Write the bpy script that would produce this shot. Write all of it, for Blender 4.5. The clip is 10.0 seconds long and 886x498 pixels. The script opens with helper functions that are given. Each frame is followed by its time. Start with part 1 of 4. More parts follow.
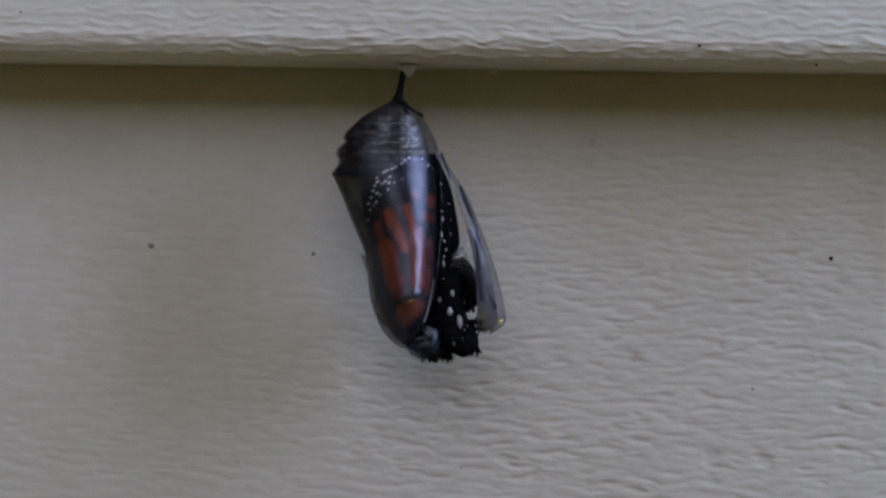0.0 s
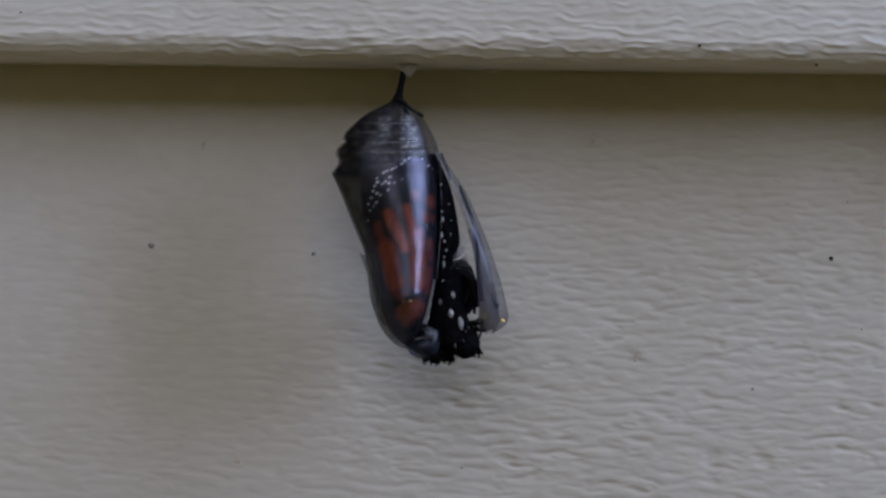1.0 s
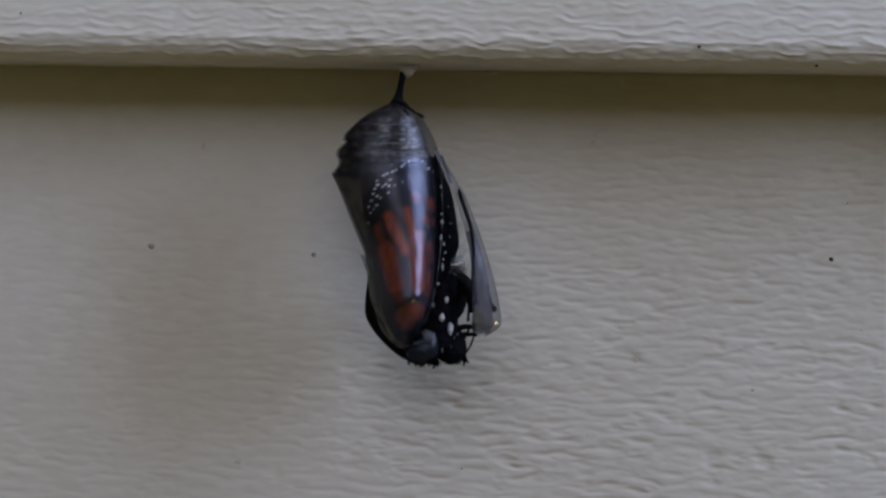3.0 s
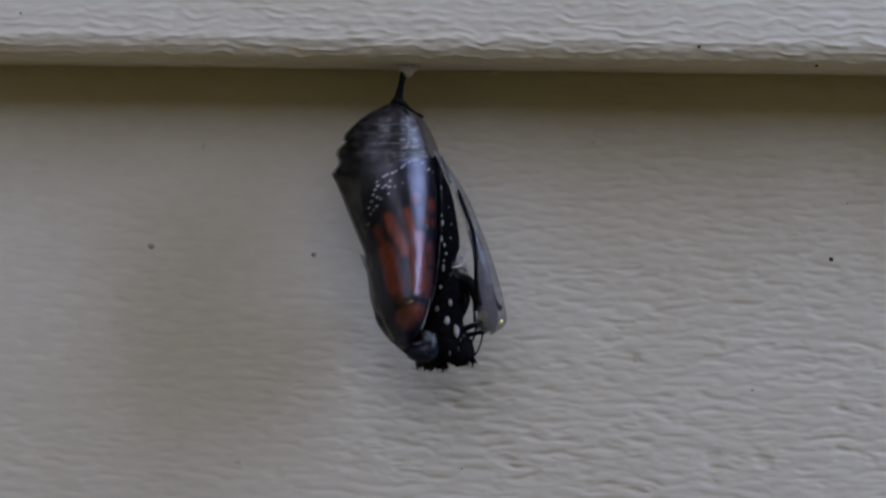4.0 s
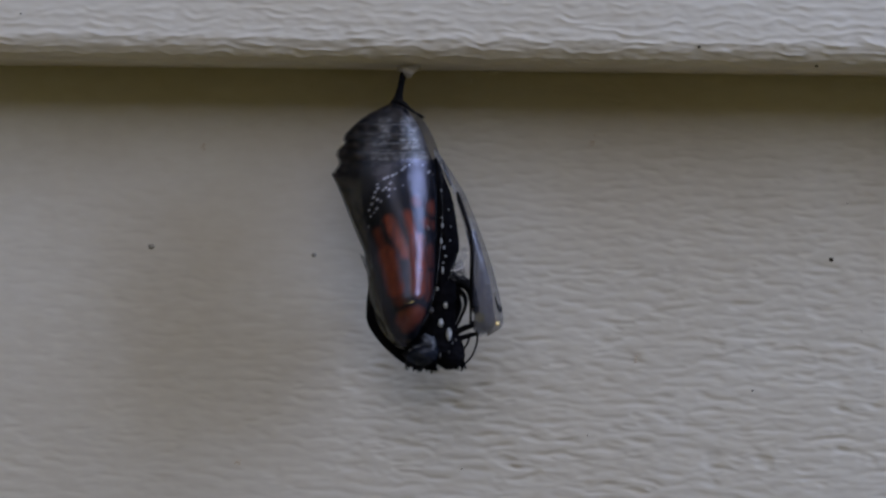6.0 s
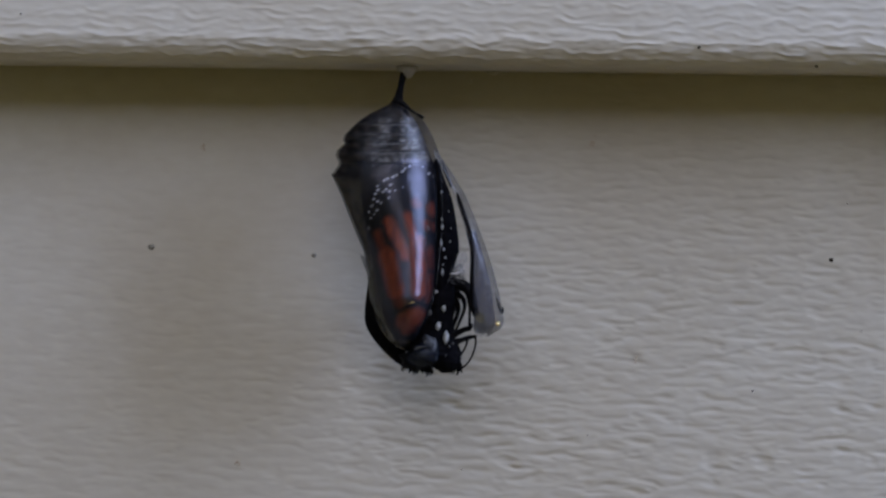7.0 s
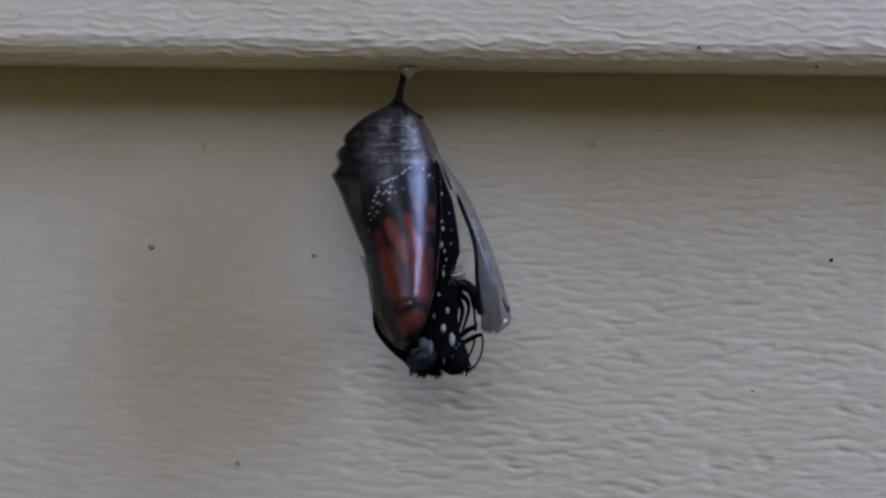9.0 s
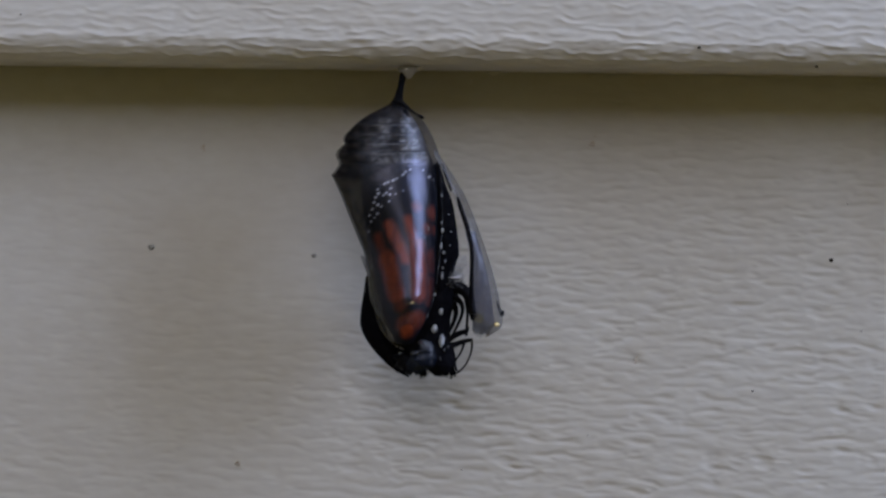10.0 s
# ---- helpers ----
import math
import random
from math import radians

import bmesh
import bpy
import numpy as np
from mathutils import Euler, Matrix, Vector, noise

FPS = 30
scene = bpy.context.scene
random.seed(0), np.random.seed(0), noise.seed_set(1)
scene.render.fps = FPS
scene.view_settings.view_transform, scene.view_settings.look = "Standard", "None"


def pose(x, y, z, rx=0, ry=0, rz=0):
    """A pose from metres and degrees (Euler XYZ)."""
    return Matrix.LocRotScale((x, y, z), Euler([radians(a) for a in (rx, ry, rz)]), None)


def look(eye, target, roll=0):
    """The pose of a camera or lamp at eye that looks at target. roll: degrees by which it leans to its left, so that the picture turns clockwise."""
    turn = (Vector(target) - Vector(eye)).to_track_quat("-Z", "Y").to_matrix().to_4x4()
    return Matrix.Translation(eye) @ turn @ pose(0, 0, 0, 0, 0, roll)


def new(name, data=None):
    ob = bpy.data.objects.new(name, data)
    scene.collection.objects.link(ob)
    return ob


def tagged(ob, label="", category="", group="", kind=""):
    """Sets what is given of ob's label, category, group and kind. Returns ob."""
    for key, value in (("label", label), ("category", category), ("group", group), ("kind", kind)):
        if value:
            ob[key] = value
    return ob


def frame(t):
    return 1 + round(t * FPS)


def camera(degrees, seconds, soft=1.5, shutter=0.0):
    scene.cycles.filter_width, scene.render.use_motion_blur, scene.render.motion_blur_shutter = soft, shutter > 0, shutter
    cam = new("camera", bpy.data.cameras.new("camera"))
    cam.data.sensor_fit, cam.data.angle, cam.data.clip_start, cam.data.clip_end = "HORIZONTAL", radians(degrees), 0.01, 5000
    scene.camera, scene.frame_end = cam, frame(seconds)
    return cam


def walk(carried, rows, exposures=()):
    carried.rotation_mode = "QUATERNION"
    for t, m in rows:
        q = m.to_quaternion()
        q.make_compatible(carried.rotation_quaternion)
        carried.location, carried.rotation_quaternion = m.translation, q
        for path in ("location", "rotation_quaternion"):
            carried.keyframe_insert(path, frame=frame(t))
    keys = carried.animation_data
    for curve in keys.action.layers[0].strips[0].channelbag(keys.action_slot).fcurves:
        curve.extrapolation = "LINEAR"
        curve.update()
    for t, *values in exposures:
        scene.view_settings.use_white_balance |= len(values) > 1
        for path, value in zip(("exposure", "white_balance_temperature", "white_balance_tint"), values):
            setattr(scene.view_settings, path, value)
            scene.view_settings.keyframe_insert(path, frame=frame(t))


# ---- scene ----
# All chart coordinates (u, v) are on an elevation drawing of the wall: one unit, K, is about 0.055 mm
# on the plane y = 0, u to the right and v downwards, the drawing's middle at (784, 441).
DIST = 0.272
EYE_Z = 1.0
LEAN = radians(0.73)
MM = 0.001
cam = camera(18.0, 10.0, soft=2.6)
HALF = math.tan(radians(9.0))
K = DIST * HALF / 784


def put(u, v, y=0.0):
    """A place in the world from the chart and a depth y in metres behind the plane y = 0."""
    s = K * (DIST + y) / DIST
    du, dv = (u - 784) * s, (441 - v) * s
    return Vector((du * math.cos(LEAN) - dv * math.sin(LEAN), y, EYE_Z + du * math.sin(LEAN) + dv * math.cos(LEAN)))


BASE = 0.34
DRIFT = [(0, 0.0), (1.5, 0.4), (2.0, 1.3), (5.5, 1.9), (7.0, 2.9), (10.0, 3.4)]
walk(cam, [(t, look((0, -DIST, EYE_Z), (0, 0, EYE_Z + d * K), 0.73)) for t, d in DRIFT], exposures=[(t, BASE + e, 5890, 16) for t, e in ((0, 0.0), (5.5, 0.0), (7.0, 0.05), (8.5, 0.10), (10.0, 0.09))])

# ---- light: added cool and near-white area lamps in an invented, unseen enclosure that bounces warm ----
SUN_AZ, SUN_EL = 20.0, 22.0
world = bpy.data.worlds.new("sky")
scene.world = world
world.use_nodes = True
wn = world.node_tree
sky = wn.nodes.new("ShaderNodeTexSky")
sky.sky_type = "NISHITA"
sky.sun_disc = False
sky.sun_elevation = radians(SUN_EL)
sky.sun_rotation = radians(180 - SUN_AZ)
wn.links.new(sky.outputs[0], wn.nodes["Background"].inputs[0])
wn.nodes["Background"].inputs[1].default_value = 0.06
sun_way = Vector((math.sin(radians(SUN_AZ)) * math.cos(radians(SUN_EL)), -math.cos(radians(SUN_AZ)) * math.cos(radians(SUN_EL)), math.sin(radians(SUN_EL))))
sun = new("sun", bpy.data.lights.new("sun", "SUN"))
sun.data.energy = 0.15
sun.data.angle = radians(14)
sun.data.color = (1.0, 0.98, 0.95)
sun.matrix_world = look(sun_way * 5, (0, 0, 0))
BOX_X, BOX_Y, TOP = 0.95, -1.0, 3.0
OPEN_Y, OPEN_Z = (-0.48, -0.07), (1.25, 2.48)  # the narrow side opening, filled by the added cool lamp
FRONT_X, FRONT_Z = (-0.95, 0.45), (1.37, 2.95)  # the long opening in front, filled by the added near-white lamp


def added_lamp(name, w, h, energy, color, m, shape="RECTANGLE"):
    ob = new(name, bpy.data.lights.new(name, "AREA"))
    ob.data.shape = shape
    ob.data.size, ob.data.size_y = w, h
    ob.data.energy, ob.data.color = energy, color
    ob.matrix_world = m


# two added area lamps, sized and placed for the highlight and the wall's shadows
added_lamp("added_side_lamp", OPEN_Z[1] - OPEN_Z[0], OPEN_Y[1] - OPEN_Y[0], 17.2, (0.70, 0.80, 1.0),
              pose(BOX_X - 0.02, sum(OPEN_Y) / 2, sum(OPEN_Z) / 2, 0, 90, 0))
added_lamp("added_front_lamp", FRONT_X[1] - FRONT_X[0], FRONT_Z[1] - FRONT_Z[0], 5.5, (1.0, 0.97, 0.935),
              pose(sum(FRONT_X) / 2, BOX_Y + 0.02, sum(FRONT_Z) / 2, 90, 0, 0), "ELLIPSE")


# ---- materials ----
def material(name, rough=0.5, metal=0.0, spec=0.5):
    m = bpy.data.materials.new(name)
    m.use_nodes = True
    b = m.node_tree.nodes["Principled BSDF"]
    b.inputs["Roughness"].default_value = rough
    b.inputs["Metallic"].default_value = metal
    b.inputs["Specular IOR Level"].default_value = spec
    return m, m.node_tree, b


def noise_node(nt, scale, detail=4.0, stretch=(1, 1, 1)):
    co = nt.nodes.new("ShaderNodeTexCoord")
    mp = nt.nodes.new("ShaderNodeMapping")
    mp.inputs["Scale"].default_value = stretch
    n = nt.nodes.new("ShaderNodeTexNoise")
    n.inputs["Scale"].default_value = scale
    n.inputs["Detail"].default_value = detail
    nt.links.new(co.outputs["Object"], mp.inputs[0])
    nt.links.new(mp.outputs[0], n.inputs["Vector"])
    return n


def ramp(nt, src, stops):
    r = nt.nodes.new("ShaderNodeValToRGB")
    while len(r.color_ramp.elements) < len(stops):
        r.color_ramp.elements.new(0.5)
    for e, (p, c) in zip(r.color_ramp.elements, stops):
        e.position, e.color = p, (*c, 1)
    nt.links.new(src, r.inputs[0])
    return r


def mix_rgb(nt, fac, a, b, kind="MIX"):
    m = nt.nodes.new("ShaderNodeMix")
    m.data_type, m.blend_type = "RGBA", kind
    for sock, val in ((m.inputs[0], fac), (m.inputs[6], a), (m.inputs[7], b)):
        if hasattr(val, "links"):
            nt.links.new(val, sock)
        else:
            sock.default_value = val if isinstance(val, float) else (*val, 1)
    return m.outputs[2]


def bump(nt, b, src, strength, dist):
    n = nt.nodes.new("ShaderNodeBump")
    n.inputs["Strength"].default_value, n.inputs["Distance"].default_value = strength, dist
    nt.links.new(src, n.inputs["Height"])
    nt.links.new(n.outputs[0], b.inputs["Normal"])


def varied(name, dark, light, scale, rough=0.5, metal=0.0, spec=0.5, stretch=(1, 1, 1), relief=0.2, depth=5e-5):
    m, nt, b = material(name, rough, metal, spec)
    n = noise_node(nt, scale, 5, stretch)
    r = ramp(nt, n.outputs[0], [(0.3, dark), (0.7, light)])
    nt.links.new(r.outputs[0], b.inputs["Base Color"])
    bump(nt, b, n.outputs[0], relief, depth)
    return m


def paint_material():
    m, nt, b = material("siding_paint", 0.62, 0, 0.35)
    fine = noise_node(nt, 900, 4, (0.5, 1, 1))
    blot = noise_node(nt, 45, 4, (0.8, 1, 1))
    big = noise_node(nt, 14, 3)
    c1 = ramp(nt, fine.outputs[0], [(0.3, (0.56, 0.545, 0.515)), (0.7, (0.60, 0.59, 0.565))])
    c2 = ramp(nt, blot.outputs[0], [(0.38, (0.80, 0.75, 0.67)), (0.62, (1, 1, 1))])
    c3 = ramp(nt, big.outputs[0], [(0.35, (0.90, 0.87, 0.83)), (0.65, (1, 1, 1))])
    a = mix_rgb(nt, 0.45, c1.outputs[0], c2.outputs[0], "MULTIPLY")
    a = mix_rgb(nt, 0.6, a, c3.outputs[0], "MULTIPLY")
    nt.links.new(a, b.inputs["Base Color"])
    bump(nt, b, fine.outputs[0], 0.12, 6e-5)
    return m


def membrane(name, milk, milk_low, milk_high, gloss_rough, clear, scale=700, gloss=0.045, dents=8e-5, edge=0.4, sheen=(1, 1, 1), stretch=(1, 1, 1.6)):
    """A thin clear skin: partly see-through, partly milky, with a glossy face."""
    m = bpy.data.materials.new(name)
    m.use_nodes = True
    nt = m.node_tree
    nt.nodes.remove(nt.nodes["Principled BSDF"])
    n = noise_node(nt, scale, 4, stretch)
    mr = nt.nodes.new("ShaderNodeMapRange")
    mr.inputs[1].default_value, mr.inputs[2].default_value = 0.32, 0.68
    mr.inputs[3].default_value, mr.inputs[4].default_value = milk_low, milk_high
    nt.links.new(n.outputs[0], mr.inputs[0])
    tr = nt.nodes.new("ShaderNodeBsdfTransparent")
    tr.inputs[0].default_value = (*clear, 1)
    df = nt.nodes.new("ShaderNodeBsdfDiffuse")
    df.inputs[0].default_value = (*milk, 1)
    mx = nt.nodes.new("ShaderNodeMixShader")
    nt.links.new(mr.outputs[0], mx.inputs[0])
    nt.links.new(tr.outputs[0], mx.inputs[1])
    nt.links.new(df.outputs[0], mx.inputs[2])
    gl = nt.nodes.new("ShaderNodeBsdfGlossy")
    gl.distribution = "BECKMANN"
    gl.inputs["Roughness"].default_value = gloss_rough
    gl.inputs["Color"].default_value = (*sheen, 1)
    fr = nt.nodes.new("ShaderNodeLayerWeight")
    fr.inputs[0].default_value = 0.5
    pw = nt.nodes.new("ShaderNodeMath")
    pw.operation = "POWER"
    pw.inputs[1].default_value = 4.0
    nt.links.new(fr.outputs["Facing"], pw.inputs[0])
    ma = nt.nodes.new("ShaderNodeMath")
    ma.operation = "MULTIPLY_ADD"
    ma.inputs[1].default_value, ma.inputs[2].default_value = edge, gloss
    nt.links.new(pw.outputs[0], ma.inputs[0])
    bp = nt.nodes.new("ShaderNodeBump")
    bp.inputs["Strength"].default_value, bp.inputs["Distance"].default_value = 0.25, dents
    nt.links.new(n.outputs[0], bp.inputs["Height"])
    nt.links.new(bp.outputs[0], gl.inputs["Normal"])
    nt.links.new(bp.outputs[0], fr.inputs["Normal"])
    m2 = nt.nodes.new("ShaderNodeMixShader")
    nt.links.new(ma.outputs[0], m2.inputs[0])
    nt.links.new(mx.outputs[0], m2.inputs[1])
    nt.links.new(gl.outputs[0], m2.inputs[2])
    nt.links.new(m2.outputs[0], nt.nodes["Material Output"].inputs[0])
    return m


def tinted(name, rough, spec):
    """Colour laid on the mesh itself in the attribute "tint", with a fine grain of scales."""
    m, nt, b = material(name, rough, 0, spec)
    at = nt.nodes.new("ShaderNodeAttribute")
    at.attribute_name = "tint"
    n = noise_node(nt, 2600, 3)
    r = ramp(nt, n.outputs[0], [(0.3, (0.7, 0.7, 0.7)), (0.7, (1, 1, 1))])
    nt.links.new(mix_rgb(nt, 1.0, at.outputs[0], r.outputs[0], "MULTIPLY"), b.inputs["Base Color"])
    bump(nt, b, n.outputs[0], 0.15, 4e-5)
    return m


PAINT = paint_material()
# four colours of the unseen enclosure, picked for the light they bounce
FLOOR_BOUNCE = varied("deck", (0.48, 0.365, 0.095), (0.62, 0.48, 0.138), 6.0, 0.7, 0, 0.2, (1, 8, 1), 0.4, 0.004)
TAN = varied("unseen_tan", (0.36, 0.29, 0.11), (0.46, 0.37, 0.15), 3.0, 0.8, 0, 0.2, relief=0.2, depth=0.001)
DARK = varied("unseen_dark_olive", (0.20, 0.170, 0.060), (0.26, 0.222, 0.085), 3.0, 0.85, 0, 0.1, relief=0.2, depth=0.001)
OLIVE = varied("unseen_light_olive", (0.24, 0.192, 0.068), (0.31, 0.25, 0.092), 3.0, 0.85, 0, 0.1, relief=0.2, depth=0.001)
LAWN = varied("lawn", (0.05, 0.05, 0.015), (0.13, 0.11, 0.035), 3.0, 0.9, 0, 0.1, relief=0.6, depth=0.02)
SHELL = membrane("clear_shell", (0.13, 0.14, 0.19), 0.0, 0.13, 0.29, (0.66, 0.66, 0.69), 900, 0.039, 3.5e-4, 0.03, (0.74, 0.75, 1.0), (1.3, 1.3, 0.5))
BACK = membrane("smoky_back_shell", (0.22, 0.22, 0.22), 0.0, 0.34, 0.30, (0.60, 0.60, 0.61), 800, 0.014, 3.0e-4, 0.03, (0.92, 0.95, 1.0), (1.4, 1.4, 0.45))
DORSAL = membrane("clouded_shell", (0.27, 0.275, 0.28), 0.08, 0.60, 0.30, (0.60, 0.605, 0.62), 600, 0.016, 3.0e-4, 0.04, (0.95, 0.97, 1.0), (1.8, 1.8, 0.32))
SMOKE = membrane("dull_shell", (0.14, 0.15, 0.18), 0.0, 0.10, 0.26, (0.68, 0.68, 0.69), 900, 0.013, 4.0e-4, 0.04, (0.84, 0.88, 1.0), (1, 1, 1))
FLAP = membrane("milky_shell", (0.20, 0.20, 0.205), 0.0, 0.26, 0.30, (0.77, 0.77, 0.78), 430, 0.012, 6.0e-4, 0.02, (0.95, 0.96, 1.0), (1.3, 1.3, 0.6))
CASE = membrane("head_case_shell", (0.06, 0.075, 0.12), 0.05, 0.30, 0.34, (0.50, 0.53, 0.60), 500, 0.012, 3e-4, 0.05)
SEAM = membrane("doubled_shell", (0.09, 0.09, 0.13), 0.05, 0.40, 0.30, (0.55, 0.57, 0.63), 520, 0.016, 5.0e-4, 0.05, (0.85, 0.9, 1.0), (1.6, 1.6, 0.35))
DULL = membrane("dull_gold_skin", (0.36, 0.33, 0.25), 0.0, 0.16, 0.35, (0.80, 0.78, 0.70), 1500, 0.02, 1e-4, 0.05, (1, 0.95, 0.8), (1, 1, 1))
FILM = membrane("thin_torn_film", (0.50, 0.50, 0.52), 0.0, 0.30, 0.40, (0.90, 0.90, 0.92), 1500, 0.02, 3e-4, 0.05, (1, 1, 1), (1, 1, 1))
PALE = membrane("pale_dry_skin", (0.32, 0.34, 0.39), 0.0, 0.42, 0.40, (0.80, 0.81, 0.84), 1300, 0.02, 3e-4, 0.05, (1, 1, 1), (1, 1, 1))
WING = tinted("wing_scales", 0.55, 0.08)
BLACK = varied("black_fuzz", (0.002, 0.002, 0.003), (0.006, 0.006, 0.008), 1500, 0.8, 0, 0.02)
LEG = varied("leg_black", (0.002, 0.002, 0.003), (0.007, 0.007, 0.009), 2500, 0.55, 0, 0.06)
STALK = varied("stalk_black", (0.002, 0.002, 0.003), (0.006, 0.006, 0.008), 1200, 0.35, 0, 0.10, (1, 1, 0.3))
WHITE = varied("white_scales", (0.25, 0.26, 0.28), (0.42, 0.43, 0.46), 3000, 0.7, 0, 0.2)
GREY = varied("grey_fuzz", (0.05, 0.05, 0.055), (0.14, 0.14, 0.15), 2500, 0.8, 0, 0.1)
SILK = varied("silk", (0.62, 0.60, 0.61), (0.78, 0.76, 0.77), 2500, 0.7, 0, 0.2)
GOLD = varied("gold", (0.80, 0.60, 0.22), (0.96, 0.82, 0.48), 2000, 0.25, 1.0, 0.5)
DIRT = varied("dirt", (0.01, 0.01, 0.009), (0.05, 0.045, 0.035), 3000, 0.9, 0, 0.1)
SOIL = varied("grey_dirt", (0.20, 0.195, 0.18), (0.38, 0.37, 0.35), 3000, 0.9, 0, 0.1)
RUST = varied("brown_smear", (0.42, 0.35, 0.27), (0.50, 0.44, 0.37), 1500, 0.85, 0, 0.1)


# ---- mesh helpers ----
def lattice(shape_seed):
    rng = np.random.RandomState(shape_seed)
    return rng.rand(257, 257)


LATTICES = {}


def grain(x, y, seed):
    """Smooth noise in 0..1 for arrays x, y, one cell per unit."""
    if seed not in LATTICES:
        LATTICES[seed] = lattice(seed)
    g = LATTICES[seed]
    xi, yi = np.floor(x).astype(int), np.floor(y).astype(int)
    fx, fy = x - xi, y - yi
    fx, fy = fx * fx * (3 - 2 * fx), fy * fy * (3 - 2 * fy)
    a, b = xi % 257, yi % 257
    c, d = (xi + 1) % 257, (yi + 1) % 257
    return (g[a, b] * (1 - fx) + g[c, b] * fx) * (1 - fy) + (g[a, d] * (1 - fx) + g[c, d] * fx) * fy


def smooth(a, lo, hi):
    t = np.clip((a - lo) / (hi - lo), 0, 1)
    return t * t * (3 - 2 * t)


def mesh_from(name, verts, faces, mats, smooth=True):
    me = bpy.data.meshes.new(name)
    me.from_pydata([tuple(v) for v in verts], [], faces)
    me.materials.append(mats)
    if smooth:
        me.polygons.foreach_set("use_smooth", [True] * len(me.polygons))
    me.update()
    return me


def grid_faces(rows, cols, wrap=False):
    f = []
    for i in range(rows - 1):
        for j in range(cols if wrap else cols - 1):
            k = (j + 1) % cols
            f.append((i * cols + j, i * cols + k, (i + 1) * cols + k, (i + 1) * cols + j))
    return f


HOME = {}


def thing(name, base, label, category, group="", kind=""):
    ob = new(name)
    ob.empty_display_size = 0.005
    ob.location = base
    HOME[ob] = Vector(base)
    return tagged(ob, label, category, group, kind)


def part(name, verts, faces, mat, parent, label="", pivot=None, smooth=True):
    """One mesh object under a thing or part; verts in the world, the origin at pivot."""
    pivot = Vector(pivot) if pivot is not None else sum((Vector(v) for v in verts), Vector()) / len(verts)
    me = mesh_from(name, [Vector(v) - pivot for v in verts], faces, mat, smooth)
    ob = new(name, me)
    if parent is not None:
        ob.parent = parent
        ob.location = pivot - HOME[parent]
    else:
        ob.location = pivot
    HOME[ob] = pivot
    return tagged(ob, label) if label else ob


def curve_at(points, n):
    """n places along a smooth curve through the points (Catmull-Rom), any dimension."""
    p = np.array(points, float)
    p = np.vstack([2 * p[0] - p[1], p, 2 * p[-1] - p[-2]])
    out = []
    m = len(p) - 3
    for s in np.linspace(0, m - 1e-9, n):
        i = int(s)
        t = s - i
        a, b, c, d = p[i], p[i + 1], p[i + 2], p[i + 3]
        out.append(0.5 * (2 * b + (c - a) * t + (2 * a - 5 * b + 4 * c - d) * t * t + (3 * b - 3 * c + d - a) * t ** 3))
    return np.array(out)


def tube(path, radii, sides=8, n=24):
    """Verts and faces of a tapered tube; path in the world, radii in metres along it."""
    pts = curve_at(path, n)
    rad = np.interp(np.linspace(0, 1, n), np.linspace(0, 1, len(radii)), radii)
    verts, faces = [], []
    for i in range(n):
        d = Vector(pts[min(i + 1, n - 1)] - pts[max(i - 1, 0)]).normalized()
        a = d.cross(Vector((0, 1, 0.01))).normalized()
        b = d.cross(a)
        for j in range(sides):
            w = 2 * math.pi * j / sides
            verts.append(Vector(pts[i]) + (a * math.cos(w) + b * math.sin(w)) * rad[i])
    faces = grid_faces(n, sides, True)
    faces += [tuple(range(sides))[::-1], tuple((n - 1) * sides + j for j in range(sides))]
    return verts, faces


def joined(pieces):
    verts, faces = [], []
    for v, f in pieces:
        o = len(verts)
        verts += list(v)
        faces += [tuple(i + o for i in q) for q in f]
    return verts, faces


def blob(centre, rx, ry, rz, seed=1, rough=0.15, rings=8, sides=12, tilt=0.0):
    """An uneven rounded lump, radii in metres."""
    verts = []
    ct, st = math.cos(tilt), math.sin(tilt)
    for i in range(rings + 1):
        a = math.pi * i / rings
        for j in range(sides):
            w = 2 * math.pi * j / sides
            d = Vector((math.sin(a) * math.cos(w), math.sin(a) * math.sin(w), math.cos(a)))
            r = 1 + rough * (noise.noise(d * 1.7 + Vector((seed * 7.3, seed, 0))))
            x, y, z = d.x * rx * r, d.y * ry * r, d.z * rz * r
            verts.append(Vector(centre) + Vector((x * ct + z * st, y, -x * st + z * ct)))
    return verts, grid_faces(rings + 1, sides, True)


